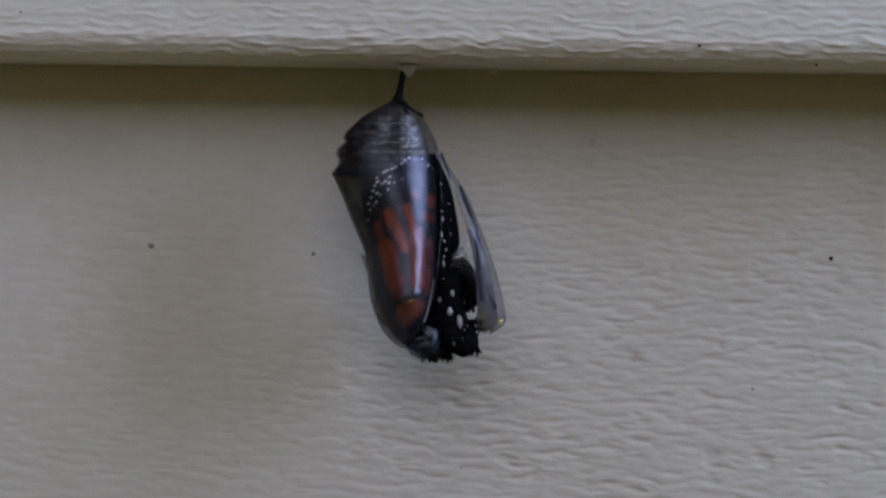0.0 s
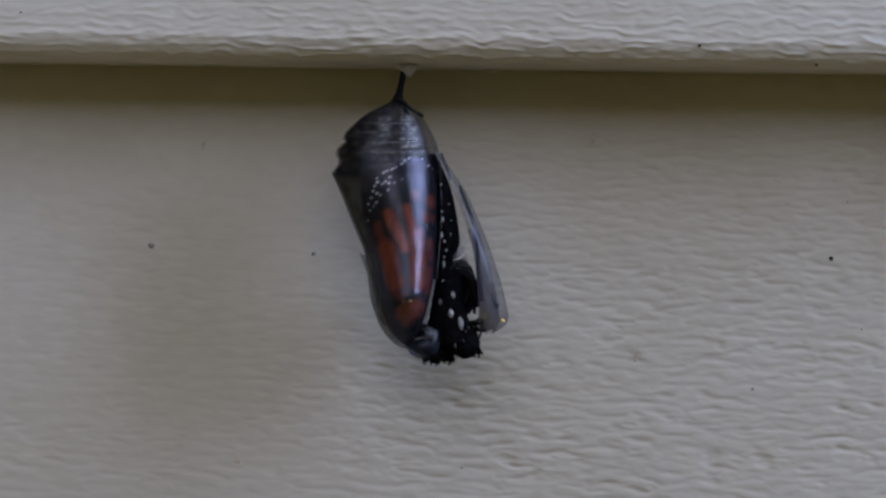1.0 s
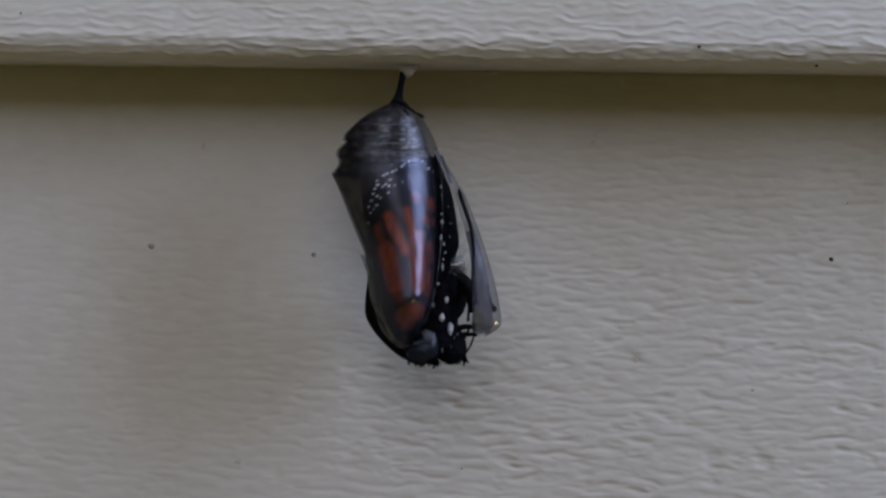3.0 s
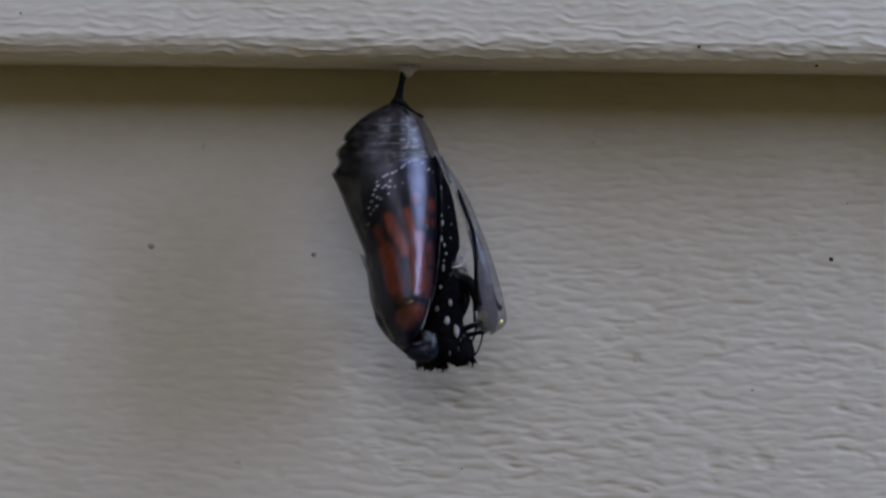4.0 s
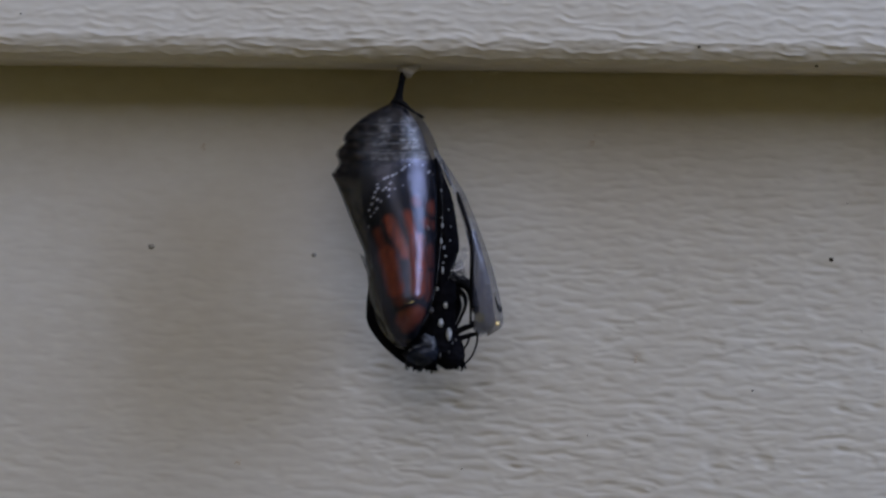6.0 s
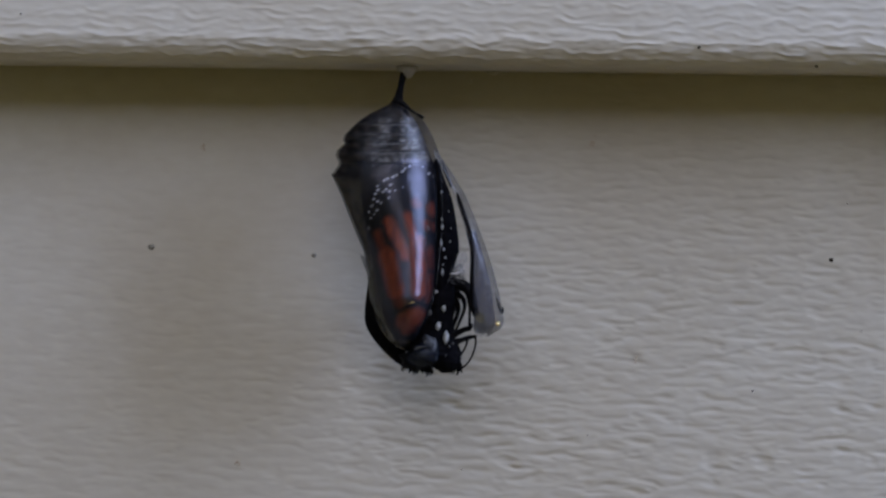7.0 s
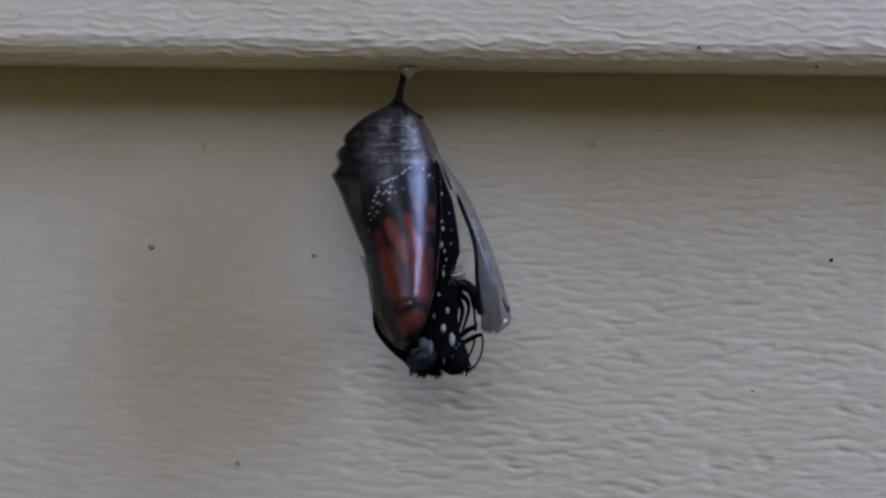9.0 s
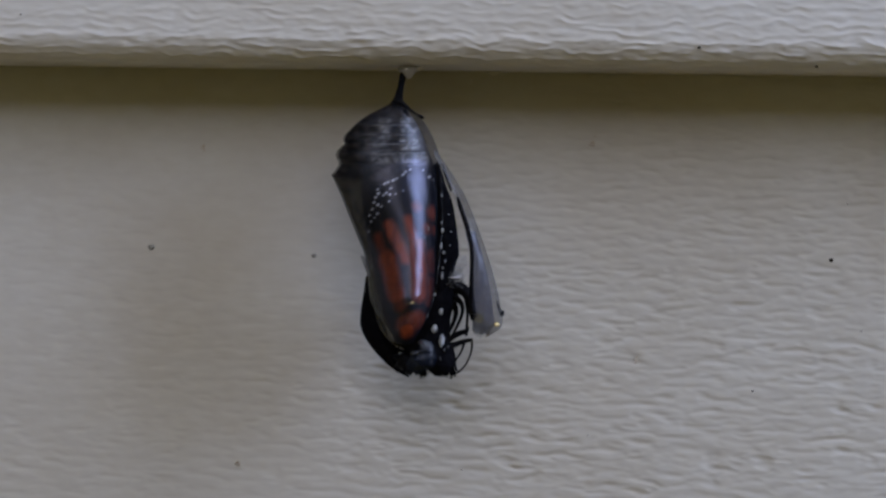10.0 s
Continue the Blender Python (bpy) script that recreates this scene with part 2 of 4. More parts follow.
def loft(left, right, v0, v1, n, depth, y_mid, a0=0.0, a1=360.0, sides=72, inset=1.0, ripple=None, slant=None, skew=None):
    """A skin lofted between a left and a right outline given as (v, u) lists; angle 0 is right, 90 the front."""
    lv, lu = zip(*left)
    rv, ru = zip(*right)
    dv, dd = zip(*depth)
    vs = np.linspace(v0, v1, n)
    sides_of = [tuple(zip(*curve_at(q, m))) for q, m in ((left, 220), (right, 220), (depth, 120))]
    lc, rc, dc = (np.interp(vs, *q) for q in sides_of)
    verts, chart = [], []
    wrap = not callable(a0) and not callable(a1) and a1 - a0 >= 360
    for i, v in enumerate(vs):
        q = inset(v) if callable(inset) else inset
        c, a = (lc[i] + rc[i]) / 2, max((rc[i] - lc[i]) / 2, 0.2) * q
        b = max(dc[i], 0.2) * q
        end = a1(v) if callable(a1) else a1
        begin = a0(v) if callable(a0) else a0
        for j in range(sides):
            w = radians(begin + (end - begin) * j / (sides if wrap else sides - 1))
            if slant:
                vw = v + slant(v, math.degrees(w))
                l, r, b = (float(np.interp(vw, *g)) for g in sides_of)
                c, a = (l + r) / 2, max((r - l) / 2, 0.2)
            else:
                vw = v
            k = 1 + (ripple(vw, math.degrees(w)) if ripple else 0)
            u, y = c + a * math.cos(w) * k + (skew(vw) * math.sin(w) if skew else 0), y_mid - b * K * math.sin(w) * k
            verts.append(put(u, vw, y))
            chart.append((u, vw))
    return verts, grid_faces(n, sides, wrap), chart


# ---- the wall: lapped siding boards pressed with a wood grain ----
COURSE, THICK, EDGE_R = 0.150, 0.012, 2.4
WALL_Y = 0.0  # the lower front corner of each board, before its rounding
EDGE_Z = put(784, 124.5, WALL_Y + THICK + 0.0004).z


def ripple_noise(x, y, seed):
    """Gradient noise for arrays, about -0.7..0.7, one cell per unit."""
    key = ("slope", seed)
    if key not in LATTICES:
        LATTICES[key] = lattice(seed) * 2 * math.pi
    g = LATTICES[key]
    xi, yi = np.floor(x).astype(int), np.floor(y).astype(int)
    fx, fy = x - xi, y - yi
    sx, sy = fx ** 3 * (fx * (fx * 6 - 15) + 10), fy ** 3 * (fy * (fy * 6 - 15) + 10)

    def corner(i, j):
        w = g[(xi + i) % 257, (yi + j) % 257]
        return np.cos(w) * (fx - i) + np.sin(w) * (fy - j)

    low = corner(0, 0) * (1 - sx) + corner(1, 0) * sx
    return low * (1 - sy) + (corner(0, 1) * (1 - sx) + corner(1, 1) * sx) * sy


def relief(x, z, upper):
    """Height in mm of the pressed grain; x, z in mm."""
    if upper:
        sway = 0.80 * ripple_noise(x / 2.6, z / 1.7, 3) + 0.38 * ripple_noise(x / 1.3, z / 0.9, 4)
        crest = 0.5 + 0.5 * np.cos(2 * math.pi * (z / 0.92 + sway))
        full = 0.10 + 0.90 * smooth(ripple_noise(x / 2.3, z / 0.9, 5), -0.28, 0.32)
        deep = (1.0 - 0.45 * smooth(z, 1.0, 5.0)) * (0.62 + 0.38 * smooth(x, -46, -8))
        dents = smooth(ripple_noise(x / 1.5, z / 0.55, 6), 0.0, 0.5)
        return (0.115 * crest ** 1.5 * full - 0.055 * dents + 0.06 * ripple_noise(x / 5, z / 1.5, 7) + 0.018 * ripple_noise(x / 0.7, z / 0.3, 8)) * deep
    z = z + 0.22 * ripple_noise(x / 3, z / 1.6, 12)
    a = smooth(ripple_noise(x / 2.6, z / 0.64, 13), 0.02, 0.50)
    b = smooth(ripple_noise(x / 1.7, z / 0.45, 14), 0.06, 0.55)
    keep = np.clip(0.50 + 0.010 * (x + 14) + 0.7 * (grain(x / 16, z / 8, 19) - 0.45) + 0.016 * (-z - 18), 0.08, 1.1) * (0.5 + 0.5 * smooth(x, -20, 4))
    patch = 0.5 + 0.5 * smooth(ripple_noise(x / 5, z / 2.4, 20), -0.3, 0.3)
    soft = 0.06 * ripple_noise(x / 3.0, z / 0.80, 15) + 0.014 * ripple_noise(x / 0.9, z / 0.3, 16)
    return (-(0.110 * a + 0.076 * b) * patch + soft) * keep + 0.010 * ripple_noise(x / 9, z / 0.8, 17)


def spread(fine_from, fine_to, step, far_from, far_to, grow=1.35):
    mid = list(np.arange(fine_from, fine_to, step))
    lo, s = [fine_from - step], step
    while lo[-1] > far_from:
        s *= grow
        lo.append(lo[-1] - s)
    hi, s = [fine_to], step
    while hi[-1] < far_to:
        s *= grow
        hi.append(hi[-1] + s)
    lo[-1], hi[-1] = far_from, far_to
    return np.array(sorted(lo) + mid + hi)


def siding_board(bottom_z, parent, near="", x_from=-1590, x_to=940):
    """A board: its pressed face, the rounded lower edge, the underside and the back. mm inside."""
    r = EDGE_R
    tilt = THICK / COURSE
    if near == "upper":
        xs = spread(-52, 52, 0.20, x_from, x_to)
        zs = spread(r, 12, 0.14, r - 0.01, 162)[1:]
    elif near == "lower":
        xs = spread(-52, 52, 0.20, x_from, x_to)
        zs = spread(100, 150.5, 0.17, r, 162)
    else:
        xs = np.linspace(x_from, x_to, 60)
        zs = np.linspace(r, 162, 8)
    prof = [(z, z * tilt, 0.0, 1.0) for z in zs[::-1]]  # z, y, direction
    for k in range(1, 49):
        a = radians(90 * k / 48)
        prof.append((r - r * math.sin(a), r * tilt + r - r * math.cos(a), a, 1.0 - 0.85 * max(0.0, (k - 27) / 21)))
    prof += [(0.0, y, radians(90), 0.15) for y in (4.5, 7, 9.5, THICK * 1000 + 0.4)]
    prof += [(162.0, THICK * 1000 + 162 * tilt - 0.5, radians(90), 0.0)]
    X, Zp = np.meshgrid(xs, np.array([p[0] for p in prof]))
    steps = [math.hypot(q[0] - p[0], q[1] - p[1]) for p, q in zip(prof, prof[1:])]
    arc = (prof[0][0] - np.cumsum([0.0] + steps))[:, None] + 0 * X
    zz = arc - 150.0 if near == "lower" else arc
    h = relief(X, zz, near != "lower") * np.array([p[3] for p in prof])[:, None]
    ang = np.array([p[2] for p in prof])[:, None]
    Y = np.array([p[1] for p in prof])[:, None] - h * np.cos(ang)
    Zw = Zp - h * np.sin(ang)
    verts = np.stack([X * MM, Y * MM + WALL_Y, Zw * MM + bottom_z], -1).reshape(-1, 3)
    me_faces = grid_faces(len(prof), len(xs))
    verts = [Vector(v) for v in verts]
    return part("siding_board", verts, me_faces, PAINT, parent, pivot=(0, 0, bottom_z))


def build_wall():
    wall = thing("wall_north", (0, THICK, 0), "grey beige painted lap siding with pressed wood grain", "wall", kind="structure")
    siding_board(EDGE_Z, wall, "upper")
    siding_board(EDGE_Z - COURSE, wall, "lower")
    n = int(EDGE_Z / COURSE)
    for i in list(range(-n, -1)) + list(range(1, 13)):
        siding_board(EDGE_Z + i * COURSE, wall)
    v = [(x, y, z) for x in (-1.6, 0.95) for y in (0.030, 0.12) for z in (0.045, TOP - 0.01)]
    part("sheathing", v, [(0, 1, 3, 2), (4, 6, 7, 5), (0, 2, 6, 4), (1, 5, 7, 3), (0, 4, 5, 1), (2, 3, 7, 6)], PAINT, wall, smooth=False)


def slab(name, lo, hi, mat, label, category):
    x0, y0, z0 = lo
    x1, y1, z1 = hi
    v = [(x, y, z) for x in (x0, x1) for y in (y0, y1) for z in (z0, z1)]
    ob = part(name, v, [(0, 1, 3, 2), (4, 6, 7, 5), (0, 2, 6, 4), (1, 5, 7, 3), (0, 4, 5, 1), (2, 3, 7, 6)], mat, None, smooth=False)
    return tagged(ob, label, category, kind="structure")


def build_enclosure():
    """Invented unseen walls, floor and ceiling that shape the light, with two openings for lamps."""
    w = 0.08
    slab("floor", (-1.6, BOX_Y, 0.0), (BOX_X + w, 0.10, 0.04), FLOOR_BOUNCE, "added unseen yellow brown floor that bounces warm light", "floor")
    slab("ceiling", (-1.6, BOX_Y - w, TOP), (BOX_X + w, 0.12, TOP + w), TAN, "added unseen plain tan ceiling that closes off the light", "ceiling")
    slab("added_wall_west", (-1.6 - w, BOX_Y, 0.0), (-1.6, 0.12, TOP), DARK, "added unseen plain olive wall that keeps reflections dark", "wall")
    east = thing("added_wall_east", (BOX_X, -0.7, 0), "added unseen plain tan wall with a tall opening for a lamp", "wall", kind="structure")
    south = thing("added_wall_south", (0, BOX_Y, 0), "added unseen plain olive wall with a long opening for a lamp", "wall", kind="structure")

    def panels(host, fixed, span, hole_s, hole_z, along_y, mat):
        (a, b), (c, d), (e, f) = span, hole_s, hole_z
        for s0, s1, z0, z1 in ((a, c, 0.0, TOP), (d, b, 0.0, TOP), (c, d, 0.0, e), (c, d, f, TOP)):
            if s1 - s0 < 0.001:
                continue
            v = [((x, s, z) if along_y else (s, x, z)) for x in fixed for s in (s0, s1) for z in (z0, z1)]
            part("panel", v, [(0, 1, 3, 2), (4, 6, 7, 5), (0, 2, 6, 4), (1, 5, 7, 3), (0, 4, 5, 1), (2, 3, 7, 6)], mat, host, smooth=False)

    panels(east, (BOX_X, BOX_X + w), (BOX_Y, 0.12), OPEN_Y, OPEN_Z, True, TAN)
    panels(south, (BOX_Y - w, BOX_Y), (-1.6, BOX_X), FRONT_X, FRONT_Z, False, OLIVE)


def build_ground():
    xs = np.concatenate([-np.geomspace(400, 0.5, 24), np.geomspace(0.5, 400, 24)])
    X, Y = np.meshgrid(xs, xs)
    Z = -0.02 + 0.03 * (grain(X * 3, Y * 3, 31) - 0.5)
    verts = [Vector(p) for p in np.stack([X, Y, Z], -1).reshape(-1, 3)]
    g = part("ground", verts, grid_faces(len(xs), len(xs)), LAWN, None, pivot=(0, 0, 0))
    tagged(g, "rough dry olive lawn in front of the wall", "lawn", kind="structure")


# ---- the shell of the chrysalis ----
Y_MID = 0.0020
LEFT = [(176, 698), (188, 676), (200, 652), (216, 631), (236, 612), (246, 609), (250, 613), (260, 602), (272, 597), (284, 603),
        (292, 600), (304, 591), (310, 590), (316, 593), (345, 605), (380, 618), (420, 634), (445, 644), (480, 650), (520, 655), (550, 662), (580, 674), (600, 689), (612, 703), (618, 718)]
RIGHT = [(176, 715), (188, 727), (200, 741), (216, 752), (236, 763), (260, 772), (290, 778), (330, 781), (380, 781), (430, 778), (480, 773),
         (520, 766), (560, 757), (585, 750), (602, 742), (612, 734), (618, 722)]
DEPTH = [(176, 8), (200, 34), (236, 57), (280, 73), (330, 80), (420, 88), (500, 105), (530, 111), (552, 103), (580, 72), (602, 44), (612, 26), (618, 6)]


def twist(v):
    """The front of the shell leans to one side above and to the other below."""
    return float(np.interp(v, (176, 280, 390, 520, 618), (0, -26, -4, 10, 0)))


def shell_y(u, v):
    """Depth of the shell's front face at a place of the chart."""
    l, r, d = (float(np.interp(v, *zip(*curve_at(q, 220)))) for q in (LEFT, RIGHT, DEPTH))
    w = np.radians(np.linspace(3, 177, 400))
    us = (l + r) / 2 + (r - l) / 2 * np.cos(w) + twist(v) * np.sin(w)
    return Y_MID - d * K * float(np.sin(w[int(np.argmin(abs(us - u)))]))


def ribs(v, w):
    out = 0.0
    for rv, amp in ((216, 0.005), (233, 0.006), (247, 0.012), (262, 0.004), (284, 0.012)):
        out += amp * (0.10 - 0.90 * min(0.0, math.cos(radians(w)))) * math.exp(-((v - rv - 4 * math.sin(radians(w))) / 2.2) ** 2)
    for lo, hi in ((200, 213), (213, 230), (230, 247), (247, 264), (264, 284)):
        m = (v - 3 * math.sin(radians(w)) - (lo + hi) / 2) / (hi - lo) * 2
        if abs(m) < 1:
            out += 0.010 * (1 - m * m) * max(0.0, math.cos(radians(w - 58))) ** 5
    return out


def wing_edge(v):
    """The angle at which the wing case meets the skin of the back."""
    return float(np.interp(v, (300, 340, 400, 450, 500, 560, 600, 618), (108, 121, 137, 150, 152, 142, 130, 112)))


def border(w):
    """How far below v = 300 the skin of the rings gives way to the wing case, by angle."""
    return float(np.interp(w % 360, (0, 20, 45, 62, 75, 90, 100, 115, 140, 180, 230, 320, 360), (-12, -16, -23, -21, -11, 2, 12, 17, 11, 10, 0, -6, -12)))


def crumple(u, v, y, w, h, tilt, seed, deep=4e-4, n=22):
    """A small creased sheet of skin with a ragged outline; w, h in chart units, tilt in degrees."""
    verts = []
    ct, st = math.cos(radians(tilt)), math.sin(radians(tilt))
    for i in range(n):
        for j in range(n):
            a, b = 2 * i / (n - 1) - 1, 2 * j / (n - 1) - 1
            q = 1 / max(1.0, math.hypot(a, b) / max(abs(a), abs(b), 0.01) * 0.9)
            a, b = a * q, b * q
            e = 1 + 0.45 * noise.noise(Vector((a * 1.6, b * 1.6, seed * 3.1)))
            du, dv = a * w / 2 * e, b * h / 2 * e
            f = abs(noise.noise(Vector((a * 2.2, b * 2.2, seed)))) + 0.5 * abs(noise.noise(Vector((a * 5, b * 5, seed + 9))))
            verts.append(put(u + du * ct - dv * st, v + du * st + dv * ct, y - deep * 2 * f + deep * (a * a + b * b)))
    return verts, grid_faces(n, n)


def build_chrysalis():
    base = put(709, 128, Y_MID)
    case = thing("chrysalis", base, "split translucent butterfly chrysalis hanging from the siding edge", "chrysalis")
    up_v, up_f, _ = loft(LEFT, RIGHT, 176, 300, 72, DEPTH, Y_MID, ripple=ribs, skew=twist, slant=lambda v, w: border(w) * ((v - 176) / 124) ** 3)
    part("abdomen_case", up_v, up_f, SMOKE, case, "smoky ringed upper end of the shell")
    lo_v, lo_f, _ = loft(LEFT, RIGHT, 300, 618, 96, DEPTH, Y_MID, 12, wing_edge, 60, skew=twist, slant=lambda v, w: border(w) * ((618 - v) / 318) ** 4)
    part("wing_case", lo_v, lo_f, SHELL, case, "clear glossy shell over the folded wings")
    for v0, v1, rows, mat, label in ((300, 447, 46, BACK, "smoky skin on the back of the shell"), (447, 618, 52, DORSAL, "dull grey clouded skin over the lower back")):
        do_v, do_f, _ = loft(LEFT, RIGHT, v0, v1, rows, DEPTH, Y_MID, wing_edge, 336, 60, skew=twist, slant=lambda v, w: border(w) * ((618 - v) / 318) ** 4)
        part("back_case", do_v, do_f, mat, case, label)
    for v, dip in ((213, 5), (230, 6), (246, 6), (263, 5), (284, 6)):
        l, r, d = (np.interp(v, *zip(*curve_at(q, 220))) for q in (LEFT, RIGHT, DEPTH))
        path = []
        for k in range(13):
            w = radians(172 - 150 * k / 12)
            path.append(put((l + r) / 2 + (r - l) / 2 * math.cos(w) * 1.004 + twist(v) * math.sin(w), v + dip * math.sin(w) * 0.6, Y_MID - d * K * 1.012 * math.sin(w)))
        part("ring", *tube(path, [2e-5, 4.5e-5, 3e-5, 5e-5, 2e-5], 5, 40), CASE, case)
    rim = [put(*p) for p in ((780, 300, -0.0010), (782, 380, -0.0011), (779, 430, -0.0011), (774, 480, -0.001), (767, 520, -0.0008), (756, 560, -0.0004), (746, 585, 0.0))]
    part("rim", *tube(rim, [1.5e-5, 3.4e-5, 3.4e-5, 2.6e-5], 6, 40), PALE, case)
    stalk = [put(715, 127, 0.0038), put(711, 145, 0.0034), put(707, 163, 0.0027), put(703, 182, Y_MID)]
    part("stalk", *tube(stalk, [3.6e-4, 3.3e-4, 3.4e-4, 4.0e-4, 7e-4], 12, 24), STALK, case, "black stalk at the top")
    ridge = [put(706, 177, 0.0012), put(717, 184, 0.0008), put(730, 195, 0.0004), put(745, 204, 0.0003)]
    part("shoulder_ridge", *tube(ridge, [3e-4, 2.2e-4, 1.2e-4, 1.0e-4], 8, 20), STALK, case, "dark ridge beside the stalk")
    for u, v, y, r in ((744, 203, 0.0001, 2.6e-4), (591, 308, Y_MID, 1.6e-4)):
        part("spine", *blob(put(u, v, y), r * 1.6, r, r * 0.7, 3, tilt=0.5), STALK, case)
    glint = [put(u, v, shell_y(u, v) - 2e-5) for u, v in ((712, 533), (720, 534.5), (728, 533), (734, 530))]
    part("gold_spot", *joined([blob(put(728, 532, shell_y(728, 532) - 3e-5), 1.5e-4, 1.0e-4, 0.9e-4, 5, tilt=-0.2), tube(glint, [0.6e-5, 1.2e-5, 2e-5, 0.8e-5], 6, 14)]), GOLD, case)
    for u, v, r in ((744, 476, 1.0e-4), (733, 434, 7e-5), (719, 248, 6e-5), (744, 259, 6e-5), (726, 262, 6e-5), (708, 240, 5e-5), (752, 247, 6e-5), (728, 288, 6e-5), (751, 289, 6e-5)):
        part("pit", *blob(put(u, v, shell_y(u, v)), r, 5e-5, r * 1.2, int(u)), STALK, case)
    for u, v, r in ((756, 399, 1.1e-4), (757, 404, 8e-5), (741, 272, 8e-5), (727, 250, 9e-5), (735, 246, 7e-5), (668, 252, 9e-5)):
        part("pit", *blob(put(u, v, shell_y(u, v)), r, 5e-5, r * 1.5, int(v)), PALE, case, "pale raised dimple")
    rng = random.Random(23)
    wrinkles = [(rng.uniform(126, 166), rng.uniform(430, 540), rng.uniform(40, 110)) for _ in range(11)] + [(rng.uniform(20, 60), rng.uniform(500, 570), rng.uniform(25, 50)) for _ in range(3)]
    for w0, v0, long in wrinkles:
        path = []
        for k in range(6):
            v = min(v0 + long * k / 5, 611)
            l, r, d = (float(np.interp(v, *zip(*curve_at(q, 220)))) for q in (LEFT, RIGHT, DEPTH))
            w = radians(w0 + 3 * math.sin(k * 1.7 + v0))
            path.append(put((l + r) / 2 + (r - l) / 2 * math.cos(w) * 1.003 + twist(v) * math.sin(w), v, Y_MID - d * K * 1.003 * math.sin(w)))
        part("crease", *tube(path, [4e-6, rng.uniform(1.2e-5, 3.2e-5), rng.uniform(0.8e-5, 2.4e-5), 4e-6], 5, 24), PALE, case)
    # a torn corner of skin on the back seam
    torn = []
    for i in range(9):
        for j in range(4):
            s, w = i / 8, j / 3
            torn.append(put(636 + 15 * s + (17 - 8 * s) * w, 447 + 40 * s + 9 * w * (1 - s), 0.0004 + 0.0008 * w))
    part("torn_skin", torn, grid_faces(9, 4), DORSAL, case, "pale torn corner of skin")
    # the loosened front flap
    hinge = put(775, 268, 0.0005)
    OUT = [(262, 771), (285, 788), (320, 813), (350, 831), (404, 855), (444, 871), (494, 888), (538, 899), (562, 903), (576, 896), (586, 876)]
    INN = [(262, 766), (285, 778), (320, 796), (370, 817), (430, 836), (490, 845), (540, 848), (560, 848), (574, 848), (586, 858)]
    DEP = [(262, 14), (300, 24), (380, 34), (470, 40), (540, 36), (572, 22), (586, 5)]
    oc, ic, dc = curve_at(OUT, 90), curve_at(INN, 90), curve_at(DEP, 90)
    verts = []
    vs = np.linspace(262, 586, 64)
    for v in vs:
        o, i, d = np.interp(v, *oc.T), np.interp(v, *ic.T), np.interp(v, *dc.T)
        for j in range(25):
            w = radians(-88 + 176 * j / 24)
            rag = 7 * max(0.0, (v - 560) / 26) * noise.noise(Vector((j * 0.55, 2.0, 0)))
            fold = 1.6e-4 * noise.noise(Vector((j * 0.5, v / 34, 1.0))) + 0.7e-4 * noise.noise(Vector((j * 1.1, v / 16, 5.0)))
            verts.append(put(i + (o - i) * math.cos(w), v - 4 * math.sin(w) + rag, 0.0008 + d * K * math.sin(w) + fold * math.sin(math.pi * j / 24)))
    flap = part("front_flap", verts, grid_faces(64, 25), FLAP, case, "milky loosened flap of the shell", hinge)
    rows_in = range(27, 63)
    seam = [verts[i * 25 + j] + Vector((0, -6e-5, 0)) for i in rows_in for j in range(7)]
    part("inner_fold", seam, grid_faces(len(rows_in), 7), SEAM, flap, "blue grey doubled skin along the inner edge")
    for j, i0, i1 in ((3, 4, 40), (6, 10, 58), (9, 2, 30), (11, 22, 60), (14, 34, 61)):
        path = [verts[i * 25 + j] + Vector((0, -2e-5, 0)) for i in range(i0, i1, 4)]
        part("crease", *tube(path, [4e-6, 2.2e-5, 1.4e-5, 2.4e-5, 4e-6], 5, 30), PALE, flap)
    part("gold_spot", *blob(put(892, 566, -0.0003), 2.6e-4, 2.2e-4, 2.3e-4, 8), GOLD, flap)
    part("gold_spot", *blob(put(861, 556, -0.0013), 4.5e-4, 4e-5, 5.0e-4, 10, 0.3), DULL, flap, "faint dull gold spot")
    # the clear cap over the head
    cap_hinge = put(762, 588, -0.0006)
    CL = [(598, 752), (610, 740), (624, 727), (637, 718), (646, 722), (652, 738)]
    CR = [(598, 767), (610, 771), (624, 773), (637, 771), (646, 763), (652, 748)]
    v1, f1, _ = loft(CL, CR, 598, 652, 28, [(598, 9), (620, 20), (638, 23), (646, 16), (652, 4)], -0.0004, sides=40,
                     ripple=lambda v, w: 0.05 * noise.noise(Vector((v / 16, math.cos(radians(w)) * 1.5, math.sin(radians(w)) * 1.5))))
    cap = part("head_cap", v1, f1, CASE, case, "bluish clear cap of the shell", cap_hinge)
    part("crumpled_skin", *crumple(752, 605, -0.0016, 16, 24, -35, 15), PALE, cap, "pale crumpled shred of skin")
    part("crumpled_skin", *crumple(740, 616, -0.0015, 30, 5, -18, 18, 1.5e-4), PALE, cap, "pale crumpled shred of skin")
    return case, flap, cap


